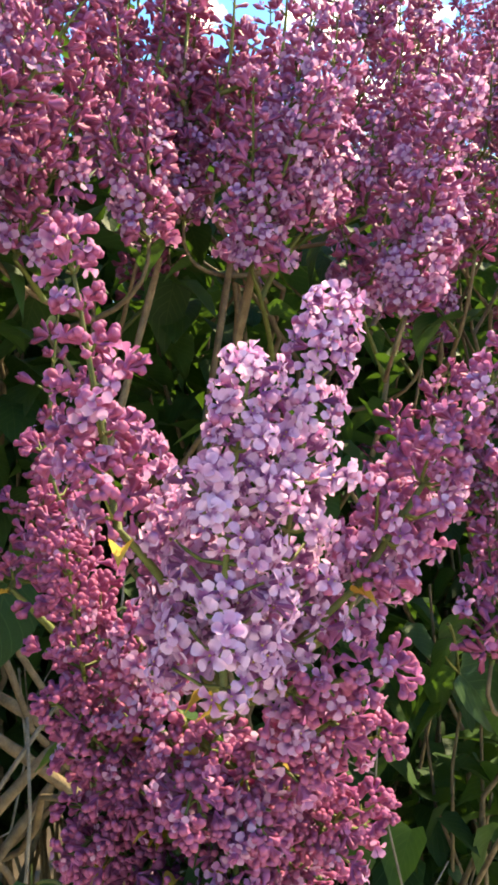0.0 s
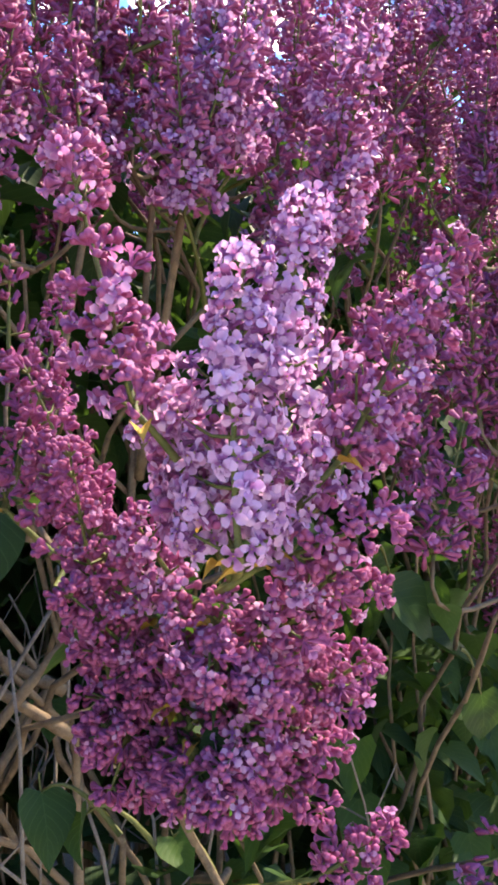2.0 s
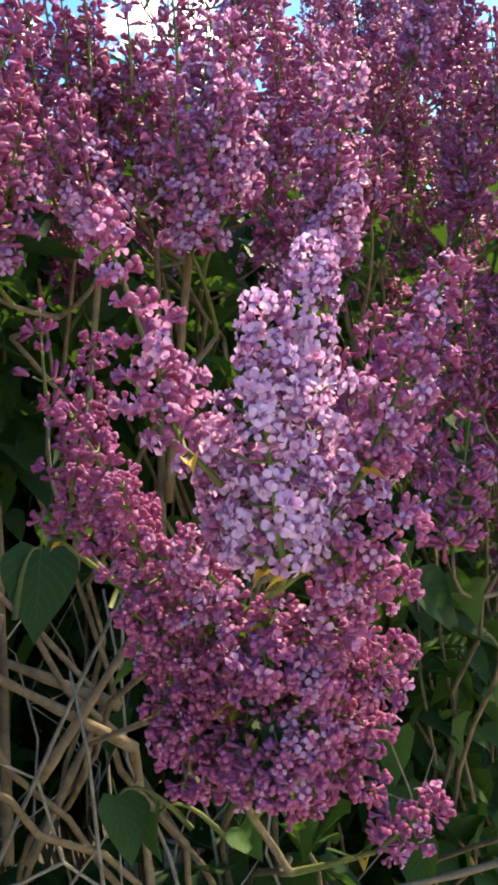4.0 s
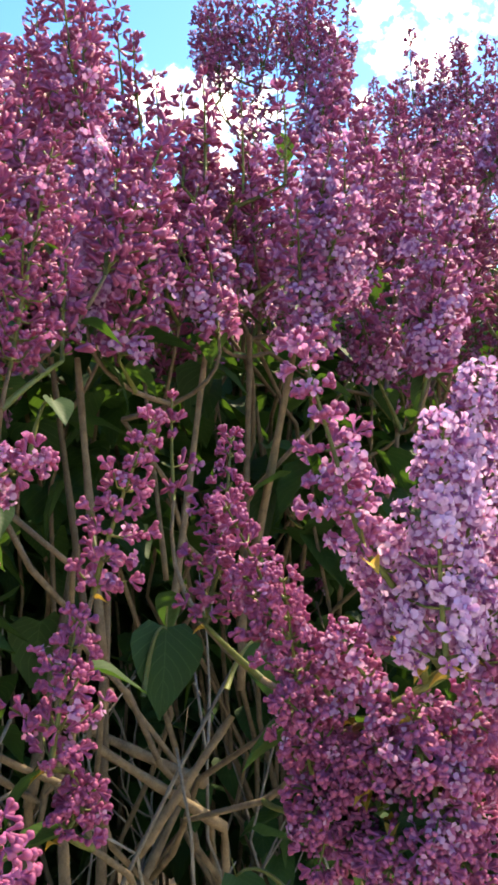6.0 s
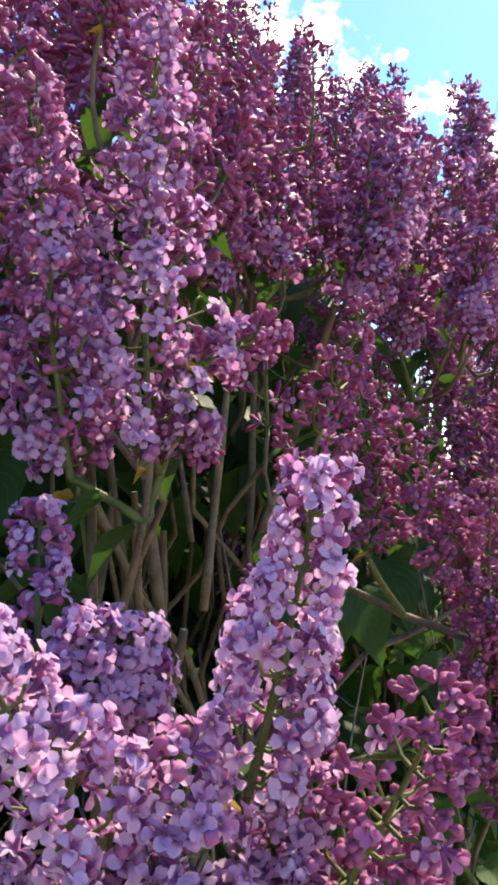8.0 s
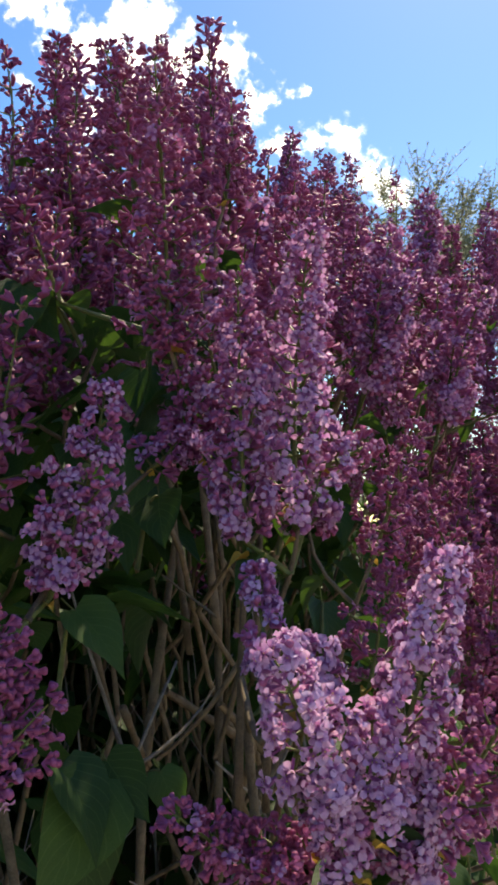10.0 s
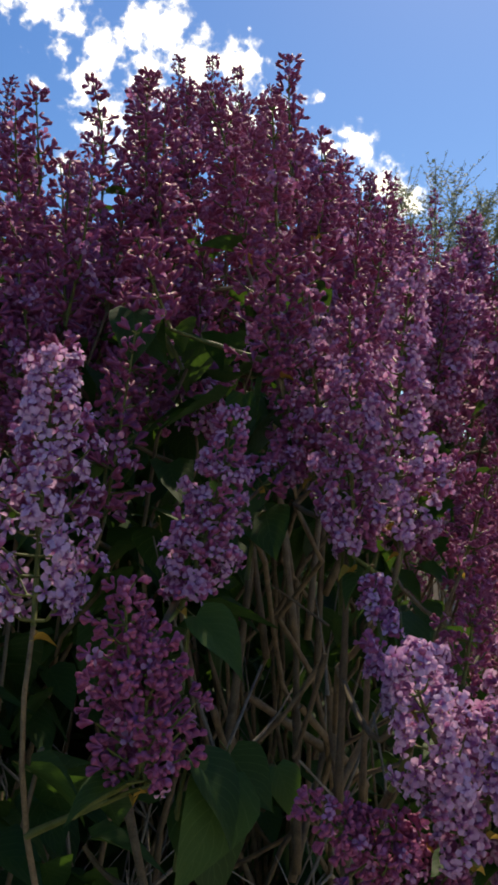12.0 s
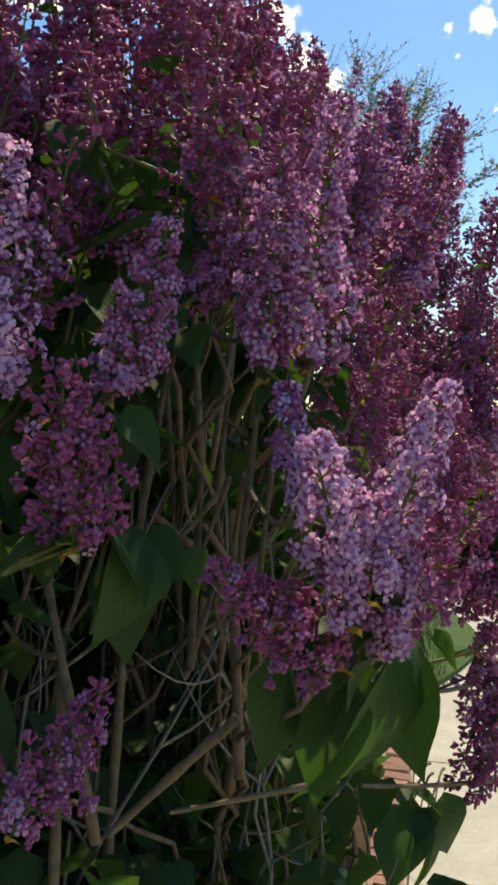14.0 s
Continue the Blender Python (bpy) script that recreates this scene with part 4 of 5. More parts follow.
shoot(head, (0.937, 1.100, 1.445), (0.904, 1.080, 1.240), 0.055, 0.20, "full", level=2, leaves=1)
head = lilac_branch((0.22, 1.37, 0), (0.371, 0.924, 1.176), .1)
shoot(head, (0.379, 0.880, 1.482), (0.353, 0.860, 1.345), 0.055, 0.06, "full", level=2, leaves=1)
shoot(head, (0.422, 0.880, 1.436), (0.396, 0.860, 1.298), 0.055, 0.06, "full", level=2, leaves=1)
shoot(head, (0.473, 0.880, 1.480), (0.445, 0.860, 1.328), 0.055, 0.06, "full", level=2, leaves=1)
shoot(head, (0.319, 0.840, 1.362), (0.294, 0.820, 1.234), 0.055, 0.06, "full", level=2, leaves=1)
shoot(head, (0.394, 0.840, 1.327), (0.367, 0.820, 1.196), 0.055, 0.06, "full", level=2, leaves=1)
head = lilac_branch((0.36, 1.54, 0), (0.614, 1.072, 1.059), .1)
shoot(head, (0.552, 1.050, 1.421), (0.516, 1.020, 1.244), 0.055, 0.06, "full", level=2, leaves=1)
shoot(head, (0.652, 1.050, 1.404), (0.604, 1.020, 1.221), 0.055, 0.06, "full", level=2, leaves=1)
shoot(head, (0.759, 1.050, 1.385), (0.716, 1.020, 1.196), 0.055, 0.20, "full", level=2, leaves=1)
shoot(head, (0.608, 0.980, 1.267), (0.559, 0.950, 1.108), 0.055, 0.10, "full", level=2, leaves=1)
shoot(head, (0.728, 0.980, 1.244), (0.675, 0.950, 1.079), 0.055, 0.20, "full", level=2, leaves=1)
head = lilac_branch((-0.32, 1.16, 0), (0.022, 0.840, 1.423), .4)
shoot(head, (0.011, 0.700, 1.646), (0.002, 0.750, 1.493), 0.055, 0.30, "full", level=2, leaves=1)
shoot(head, (0.072, 0.767, 1.727), (0.051, 0.780, 1.538), 0.047, 0.40, "full", level=2, leaves=1)
shoot(head, (0.065, 0.747, 1.716), (0.014, 0.750, 1.539), 0.049, 0.30, "full", level=2, leaves=1)
twig_at(head, (0.004, 0.800, 1.506), (-0.024, 0.860, 1.388), 0.0055, 0.0)
head = lilac_branch((-0.00, 1.13, 0), (0.139, 0.905, 1.416), .5)
shoot(head, (0.175, 0.710, 1.641), (0.131, 0.750, 1.455), 0.054, 0.30, "full", level=2, leaves=1)
shoot(head, (0.157, 0.775, 1.668), (0.142, 0.770, 1.521), 0.044, 0.40, "full", level=2, leaves=1)
shoot(head, (0.120, 0.800, 1.578), (0.106, 0.850, 1.469), 0.047, 0.20, "full", level=2, leaves=1)
shoot(head, (0.206, 0.930, 1.781), (0.178, 0.930, 1.620), 0.049, 0.30, "full", level=2, leaves=1)
leaf_at(head, (0.229, 0.980, 1.099), (0.301, 1.000, 1.028), 10, 0)
leaf_at(head, (0.332, 1.000, 1.327), (0.354, 1.000, 1.253), -30, 1)
leaf_at(head, (0.316, 0.950, 0.977), (0.327, 0.950, 0.906), 20, 3)
leaf_at(head, (0.289, 1.020, 1.098), (0.295, 1.000, 1.042), 50, 4)
head = lilac_branch((0.09, 1.09, 0), (-0.183, 0.810, 1.449), .6)
shoot(head, (-0.089, 0.740, 1.658), (-0.082, 0.740, 1.514), 0.048, 0.25, "full", level=2, leaves=1)
shoot(head, (-0.181, 0.690, 1.713), (-0.208, 0.700, 1.525), 0.049, 0.45, "full", level=2, leaves=1)
shoot(head, (-0.125, 0.700, 1.650), (-0.182, 0.700, 1.492), 0.053, 0.15, "full", level=2, leaves=1)
shoot(head, (-0.191, 0.760, 1.723), (-0.191, 0.760, 1.566), 0.050, 0.30, "full", level=2, leaves=1)
shoot(head, (-0.242, 0.750, 1.794), (-0.253, 0.750, 1.645), 0.047, 0.10, "full", level=2, leaves=1)
leaf_at(head, (-0.284, 1.050, 1.511), (-0.266, 1.020, 1.458), -20, 0)
leaf_at(head, (-0.204, 1.080, 1.695), (-0.179, 1.060, 1.668), -50, 4)
head = lilac_branch((0.18, 1.42, 0), (0.040, 1.034, 1.526), .1)
shoot(head, (-0.054, 0.950, 1.763), (-0.054, 0.950, 1.656), 0.055, 0.10, "full", level=2, leaves=1)
shoot(head, (0.089, 0.950, 1.722), (0.089, 0.950, 1.614), 0.055, 0.10, "full", level=2, leaves=1)
shoot(head, (0.121, 0.920, 1.687), (0.118, 0.920, 1.583), 0.055, 0.15, "full", level=2, leaves=1)
shoot(head, (0.118, 1.050, 1.826), (0.115, 1.050, 1.708), 0.055, 0.10, "full", level=2, leaves=1)
shoot(head, (-0.068, 0.900, 1.662), (-0.065, 0.900, 1.567), 0.051, 0.10, "full", level=2, leaves=1)
head = lilac_branch((0.01, 1.38, 0), (0.207, 0.990, 1.412), .1)
shoot(head, (0.231, 0.900, 1.634), (0.225, 0.900, 1.533), 0.055, 0.10, "full", level=2, leaves=1)
shoot(head, (0.195, 0.920, 1.583), (0.190, 0.920, 1.491), 0.052, 0.10, "full", level=2, leaves=1)
head = lilac_branch((-0.56, 1.33, 0), (-0.512, 0.863, 1.390), .05)
shoot(head, (-0.510, 0.850, 1.656), (-0.509, 0.830, 1.534), 0.055, 0.04, "full", level=2, leaves=1)
shoot(head, (-0.483, 0.800, 1.625), (-0.488, 0.780, 1.508), 0.055, 0.04, "full", level=2, leaves=1)
shoot(head, (-0.543, 0.750, 1.522), (-0.540, 0.740, 1.429), 0.055, 0.04, "full", level=2, leaves=1)
head = lilac_branch((0.25, 1.22, 0), (-0.045, 1.033, 1.587), .3)
shoot(head, (-0.065, 0.980, 1.769), (-0.069, 0.990, 1.594), 0.048, 0.50, "full", level=2, leaves=1)
shoot(head, (-0.050, 0.920, 1.813), (-0.065, 0.920, 1.641), 0.051, 0.30, "full", level=2, leaves=1)
shoot(head, (0.026, 1.000, 1.841), (0.018, 1.000, 1.662), 0.046, 0.30, "sparse", level=2, leaves=1)
shoot(head, (-0.049, 0.900, 1.823), (-0.065, 0.900, 1.651), 0.048, 0.20, "full", level=2, leaves=1)
head = lilac_branch((-0.04, 1.89, 0), (0.211, 1.730, 2.079), .1)
shoot(head, (0.077, 1.650, 2.467), (0.065, 1.650, 2.228), 0.055, 0.10, "full", level=2, leaves=0)
shoot(head, (0.140, 1.600, 2.459), (0.128, 1.600, 2.220), 0.055, 0.10, "full", level=2, leaves=0)
shoot(head, (0.274, 1.700, 2.511), (0.249, 1.700, 2.272), 0.055, 0.10, "full", level=2, leaves=0)
shoot(head, (0.331, 1.650, 2.453), (0.294, 1.650, 2.216), 0.055, 0.10, "full", level=2, leaves=0)
shoot(head, (0.381, 1.650, 2.402), (0.340, 1.650, 2.166), 0.046, 0.10, "sparse", level=2, leaves=0)
head = lilac_branch((-0.02, 2.00, 0), (0.179, 1.663, 2.023), .1)
shoot(head, (0.090, 1.600, 2.363), (0.077, 1.600, 2.162), 0.055, 0.06, "full", level=2, leaves=0)
shoot(head, (0.182, 1.600, 2.411), (0.168, 1.600, 2.207), 0.055, 0.06, "full", level=2, leaves=0)
shoot(head, (0.273, 1.600, 2.373), (0.252, 1.600, 2.169), 0.055, 0.06, "full", level=2, leaves=1)
shoot(head, (0.325, 1.600, 2.300), (0.304, 1.600, 2.096), 0.055, 0.06, "full", level=2, leaves=1)
shoot(head, (0.191, 1.550, 2.231), (0.172, 1.550, 2.055), 0.034, 0.06, "sparse", level=2, leaves=0, pair=False)
shoot(head, (0.122, 1.550, 2.221), (0.103, 1.550, 2.046), 0.034, 0.06, "sparse", level=2, leaves=0, pair=False)
shoot(head, (0.245, 1.560, 2.180), (0.226, 1.560, 1.990), 0.046, 0.06, "full", level=2, leaves=0, pair=False)
shoot(head, (0.155, 1.560, 2.190), (0.140, 1.560, 2.000), 0.040, 0.06, "full", level=2, leaves=0, pair=False)
head = lilac_branch((0.82, 1.99, 0), (0.509, 1.730, 1.860), .3)
shoot(head, (0.451, 1.600, 2.182), (0.430, 1.600, 1.943), 0.055, 0.40, "full", level=2, leaves=1)
shoot(head, (0.533, 1.650, 2.249), (0.515, 1.650, 2.009), 0.055, 0.30, "full", level=2, leaves=1)
shoot(head, (0.626, 1.700, 2.318), (0.597, 1.700, 2.080), 0.048, 0.20, "sparse", level=2, leaves=1)
head = lilac_branch((-0.46, 1.28, 0), (-0.461, 0.940, 1.603), .05)
shoot(head, (-0.498, 0.900, 1.880), (-0.490, 0.910, 1.757), 0.034, 0.05, "full", level=2, leaves=0, pair=False)
shoot(head, (-0.476, 0.890, 1.902), (-0.468, 0.900, 1.779), 0.034, 0.05, "full", level=2, leaves=0, pair=False)
shoot(head, (-0.443, 0.900, 1.820), (-0.435, 0.910, 1.696), 0.034, 0.05, "full", level=2, leaves=0, pair=False)
shoot(head, (-0.368, 0.880, 1.833), (-0.361, 0.890, 1.706), 0.034, 0.05, "full", level=2, leaves=0, pair=False)
shoot(head, (-0.350, 0.870, 1.920), (-0.342, 0.880, 1.792), 0.034, 0.05, "full", level=2, leaves=0, pair=False)
shoot(head, (-0.435, 0.870, 1.737), (-0.427, 0.880, 1.617), 0.034, 0.05, "full", level=2, leaves=0, pair=False)
shoot(head, (-0.480, 0.910, 1.766), (-0.472, 0.920, 1.644), 0.034, 0.05, "full", level=2, leaves=0, pair=False)
shoot(head, (-0.378, 0.910, 1.744), (-0.370, 0.920, 1.616), 0.034, 0.05, "full", level=2, leaves=0, pair=False)
head = lilac_branch((0.01, 1.35, 0), (0.011, 1.010, 1.616), .05)
shoot(head, (-0.008, 0.880, 1.767), (-0.011, 0.890, 1.642), 0.034, 0.15, "full", level=2, leaves=0, pair=False)
shoot(head, (-0.031, 0.880, 1.727), (-0.034, 0.890, 1.602), 0.034, 0.15, "full", level=2, leaves=0, pair=False)
shoot(head, (0.037, 0.880, 1.746), (0.035, 0.890, 1.621), 0.034, 0.15, "full", level=2, leaves=0, pair=False)
head = lilac_branch((0.30, 1.60, 0), (0.297, 1.260, 1.694), .05)
shoot(head, (0.265, 1.120, 1.943), (0.260, 1.130, 1.774), 0.036, 0.15, "full", level=2, leaves=0, pair=False)
shoot(head, (0.302, 1.120, 1.887), (0.297, 1.130, 1.718), 0.036, 0.15, "full", level=2, leaves=0, pair=False)
shoot(head, (0.215, 1.120, 1.926), (0.209, 1.130, 1.758), 0.036, 0.15, "full", level=2, leaves=0, pair=False)
shoot(head, (0.325, 1.120, 1.823), (0.320, 1.130, 1.653), 0.036, 0.15, "full", level=2, leaves=0, pair=False)
head = lilac_branch((0.68, 1.60, 0), (0.677, 1.260, 1.231), .05)
shoot(head, (0.498, 1.050, 1.550), (0.500, 1.060, 1.390), 0.036, 0.08, "full", level=2, leaves=0, pair=False)
shoot(head, (0.550, 1.050, 1.531), (0.552, 1.060, 1.368), 0.036, 0.08, "full", level=2, leaves=0, pair=False)
shoot(head, (0.459, 1.050, 1.516), (0.461, 1.060, 1.357), 0.036, 0.08, "full", level=2, leaves=0, pair=False)
shoot(head, (0.523, 1.050, 1.454), (0.525, 1.060, 1.293), 0.036, 0.08, "full", level=2, leaves=0, pair=False)
head = lilac_branch((0.60, 2.15, 0), (0.599, 1.810, 1.952), .05)
shoot(head, (0.610, 1.620, 2.271), (0.576, 1.630, 2.049), 0.044, 0.1, "full", level=2, leaves=0, pair=False)
shoot(head, (0.664, 1.620, 2.281), (0.630, 1.630, 2.057), 0.044, 0.1, "full", level=2, leaves=0, pair=False)
shoot(head, (0.540, 1.620, 2.179), (0.506, 1.630, 1.958), 0.044, 0.1, "full", level=2, leaves=0, pair=False)
shoot(head, (0.461, 1.620, 2.129), (0.428, 1.630, 1.910), 0.044, 0.1, "full", level=2, leaves=0, pair=False)
shoot(head, (0.666, 1.620, 2.165), (0.632, 1.630, 1.943), 0.044, 0.1, "full", level=2, leaves=0, pair=False)
head = lilac_branch((0.45, 1.75, 0), (0.450, 1.410, 1.421), .05)
shoot(head, (0.431, 1.280, 1.732), (0.413, 1.290, 1.564), 0.04, 0.1, "full", level=2, leaves=0, pair=False)
shoot(head, (0.458, 1.280, 1.680), (0.440, 1.290, 1.511), 0.04, 0.1, "full", level=2, leaves=0, pair=False)
shoot(head, (0.402, 1.280, 1.699), (0.383, 1.290, 1.531), 0.04, 0.1, "full", level=2, leaves=0, pair=False)
shoot(head, (0.487, 1.280, 1.644), (0.469, 1.290, 1.474), 0.04, 0.1, "full", level=2, leaves=0, pair=False)
head = lilac_branch((-0.01, 1.35, 0), (-0.007, 1.010, 1.620), .05)
shoot(head, (-0.001, 0.900, 1.769), (-0.005, 0.910, 1.643), 0.036, 0.12, "full", level=2, leaves=0, pair=False)
shoot(head, (0.016, 0.900, 1.732), (0.012, 0.910, 1.606), 0.036, 0.12, "full", level=2, leaves=0, pair=False)
shoot(head, (-0.026, 0.900, 1.744), (-0.031, 0.910, 1.617), 0.036, 0.12, "full", level=2, leaves=0, pair=False)

head = lilac_branch((0.53, 2.10, 0), (0.526, 1.760, 1.902), .05)
shoot(head, (0.497, 1.620, 2.302), (0.489, 1.630, 2.091), 0.030, 0.08, "sparse", level=2, leaves=0, pair=False)
shoot(head, (0.597, 1.620, 2.254), (0.588, 1.630, 2.040), 0.034, 0.08, "full", level=2, leaves=0, pair=False)
shoot(head, (0.681, 1.620, 2.271), (0.671, 1.630, 2.053), 0.036, 0.08, "sparse", level=2, leaves=0, pair=False)
shoot(head, (0.812, 1.620, 2.261), (0.801, 1.630, 2.037), 0.036, 0.08, "sparse", level=2, leaves=0, pair=False)
shoot(head, (0.455, 1.620, 2.155), (0.448, 1.630, 1.948), 0.034, 0.08, "full", level=2, leaves=0, pair=False)

head = lilac_branch((-0.13, 1.40, 0), (-0.130, 1.060, 1.700), .05)
shoot(head, (-0.119, 0.980, 1.964), (-0.121, 0.990, 1.828), 0.030, 0.05, "sparse", level=2, leaves=0, pair=False)
shoot(head, (-0.138, 0.980, 2.008), (-0.140, 0.990, 1.872), 0.030, 0.05, "sparse", level=2, leaves=0, pair=False)
shoot(head, (-0.097, 0.980, 1.913), (-0.100, 0.990, 1.777), 0.030, 0.05, "sparse", level=2, leaves=0, pair=False)
head = lilac_branch((-0.04, 0.72, 0), (-0.357, 0.400, 1.150), .8)
shoot(head, (-0.344, 0.360, 1.259), (-0.355, 0.370, 1.205), 0.030, 0.85, "full", leaves=0)
shoot(head, (-0.365, 0.350, 1.262), (-0.374, 0.362, 1.206), 0.028, 0.85, "full", leaves=0)

head = lilac_branch((-0.02, 1.30, 0), (-0.020, 0.960, 1.560), .05)
shoot(head, (-0.052, 0.860, 1.851), (-0.061, 0.870, 1.733), 0.026, 0.06, "sparse", level=2, leaves=0, pair=False)
shoot(head, (-0.011, 0.860, 1.822), (-0.020, 0.870, 1.702), 0.026, 0.06, "sparse", level=2, leaves=0, pair=False)
shoot(head, (-0.079, 0.860, 1.833), (-0.089, 0.870, 1.715), 0.026, 0.06, "sparse", level=2, leaves=0, pair=False)
shoot(head, (0.039, 0.860, 1.830), (0.030, 0.870, 1.710), 0.026, 0.06, "sparse", level=2, leaves=0, pair=False)

head = lilac_branch((1.78, 2.70, 0), (1.777, 2.150, 1.202), .1)
shoot(head, (1.496, 1.950, 1.987), (1.532, 1.960, 1.703), 0.056, 0.06, "full", level=2, leaves=1, pair=False)
shoot(head, (1.662, 2.000, 1.951), (1.700, 2.010, 1.653), 0.056, 0.09, "full", level=2, leaves=1, pair=False)
shoot(head, (1.659, 1.900, 1.916), (1.698, 1.910, 1.626), 0.056, 0.14, "full", level=2, leaves=1, pair=False)
shoot(head, (1.437, 1.850, 1.767), (1.473, 1.860, 1.491), 0.056, 0.06, "full", level=2, leaves=1, pair=False)
shoot(head, (1.683, 1.950, 1.747), (1.722, 1.960, 1.450), 0.056, 0.09, "full", level=2, leaves=1, pair=False)
shoot(head, (1.725, 1.900, 1.687), (1.766, 1.910, 1.391), 0.056, 0.14, "full", level=2, leaves=1, pair=False)
shoot(head, (1.321, 1.800, 1.640), (1.355, 1.810, 1.373), 0.056, 0.06, "full", level=2, leaves=1, pair=False)
shoot(head, (1.559, 1.900, 1.594), (1.596, 1.910, 1.305), 0.056, 0.09, "full", level=2, leaves=1, pair=False)
shoot(head, (1.679, 1.900, 1.525), (1.719, 1.910, 1.229), 0.056, 0.14, "full", level=2, leaves=1, pair=False)
shoot(head, (1.251, 1.800, 1.774), (1.284, 1.810, 1.513), 0.056, 0.06, "full", level=2, leaves=1, pair=False)

# ---------------------------------------------------------------- the depth of the hedge
rng = random.Random(21)


def front(x):
    """How far ahead the flowering face of the hedge stands at x."""
    return 0.42 + min(max(0.0, x - 0.02), 1.0) * 1.35 + max(0.0, x - 1.02) * 0.92


def crown(x, back):
    """The height of the panicles' tips so far behind the face."""
    return 1.76 + 0.60 * (back - 0.35) + 0.32 * min(1.0, max(0.0, x / 0.5)) + 0.28 * min(1.0, max(0.0, (x - 1.2) / 0.8)) - 0.20 * math.exp(-((x - 0.16) / 0.30) ** 2) * min(1.0, max(0.0, (back - 0.2) / 0.5))


for back, step, first, last, drop in ((0.10, 0.24, 0.30, 3.2, 0.0), (0.06, 0.24, 0.40, 2.8, 0.36), (0.12, 0.30, 0.55, 2.6, 0.66), (0.30, 0.24, -1.3, -0.55, 0.0), (0.32, 0.26, 0.15, 3.0, 0.0), (0.52, 0.24, -1.3, 1.5, 0.0), (0.72, 0.24, -1.2, 1.3, 0.0), (0.98, 0.26, -1.0, 1.2, 0.0), (1.25, 0.28, -0.8, 1.1, 0.0), (1.3, 0.28, -0.6, 1.3, 0.62), (0.20, 0.26, 0.40, 1.5, 0.30), (0.42, 0.20, -0.80, -0.34, -0.02)):
    x = first - step * rng.uniform(0.3, 1.0)
    while x < last:
        x += step * rng.uniform(0.8, 1.2)
        deep = back + rng.uniform(-0.07, 0.07)
        y = front(x) + deep
        z = crown(x, deep) - drop
        bloom = rng.choice((0.04, 0.06, 0.1, 0.16, 0.3))
        head = lilac_branch((round(x / 0.5) * 0.5 + rng.uniform(-0.08, 0.08), front(x) + 0.25 + round((deep + 0.1) / 0.5) * 0.45 + rng.uniform(-0.08, 0.08), 0), (x, y + 0.05, z - 0.42), bloom, 0.0026)
        for k in range(5 if back < 0.6 else 3):
            a = k * 1.257 + rng.uniform(-0.5, 0.5)
            out = rng.uniform(0.07, 0.14)
            tip = Vector((x + out * math.cos(a) * 1.25, y + out * math.sin(a), z + rng.uniform(-0.20, 0.04)))
            base = tip - Vector((0.25 * out * math.cos(a), 0.25 * out * math.sin(a), rng.uniform(0.14, 0.20)))
            shoot(head, tip, base, rng.uniform(0.048, 0.064), min(0.9, max(0.03, bloom + rng.uniform(-0.10, 0.12))), rng.choice(("full", "full", "sparse")), level=2, leaves=1 if back < 0.6 else 0, pair=back < 0.6 and x < 1.6)

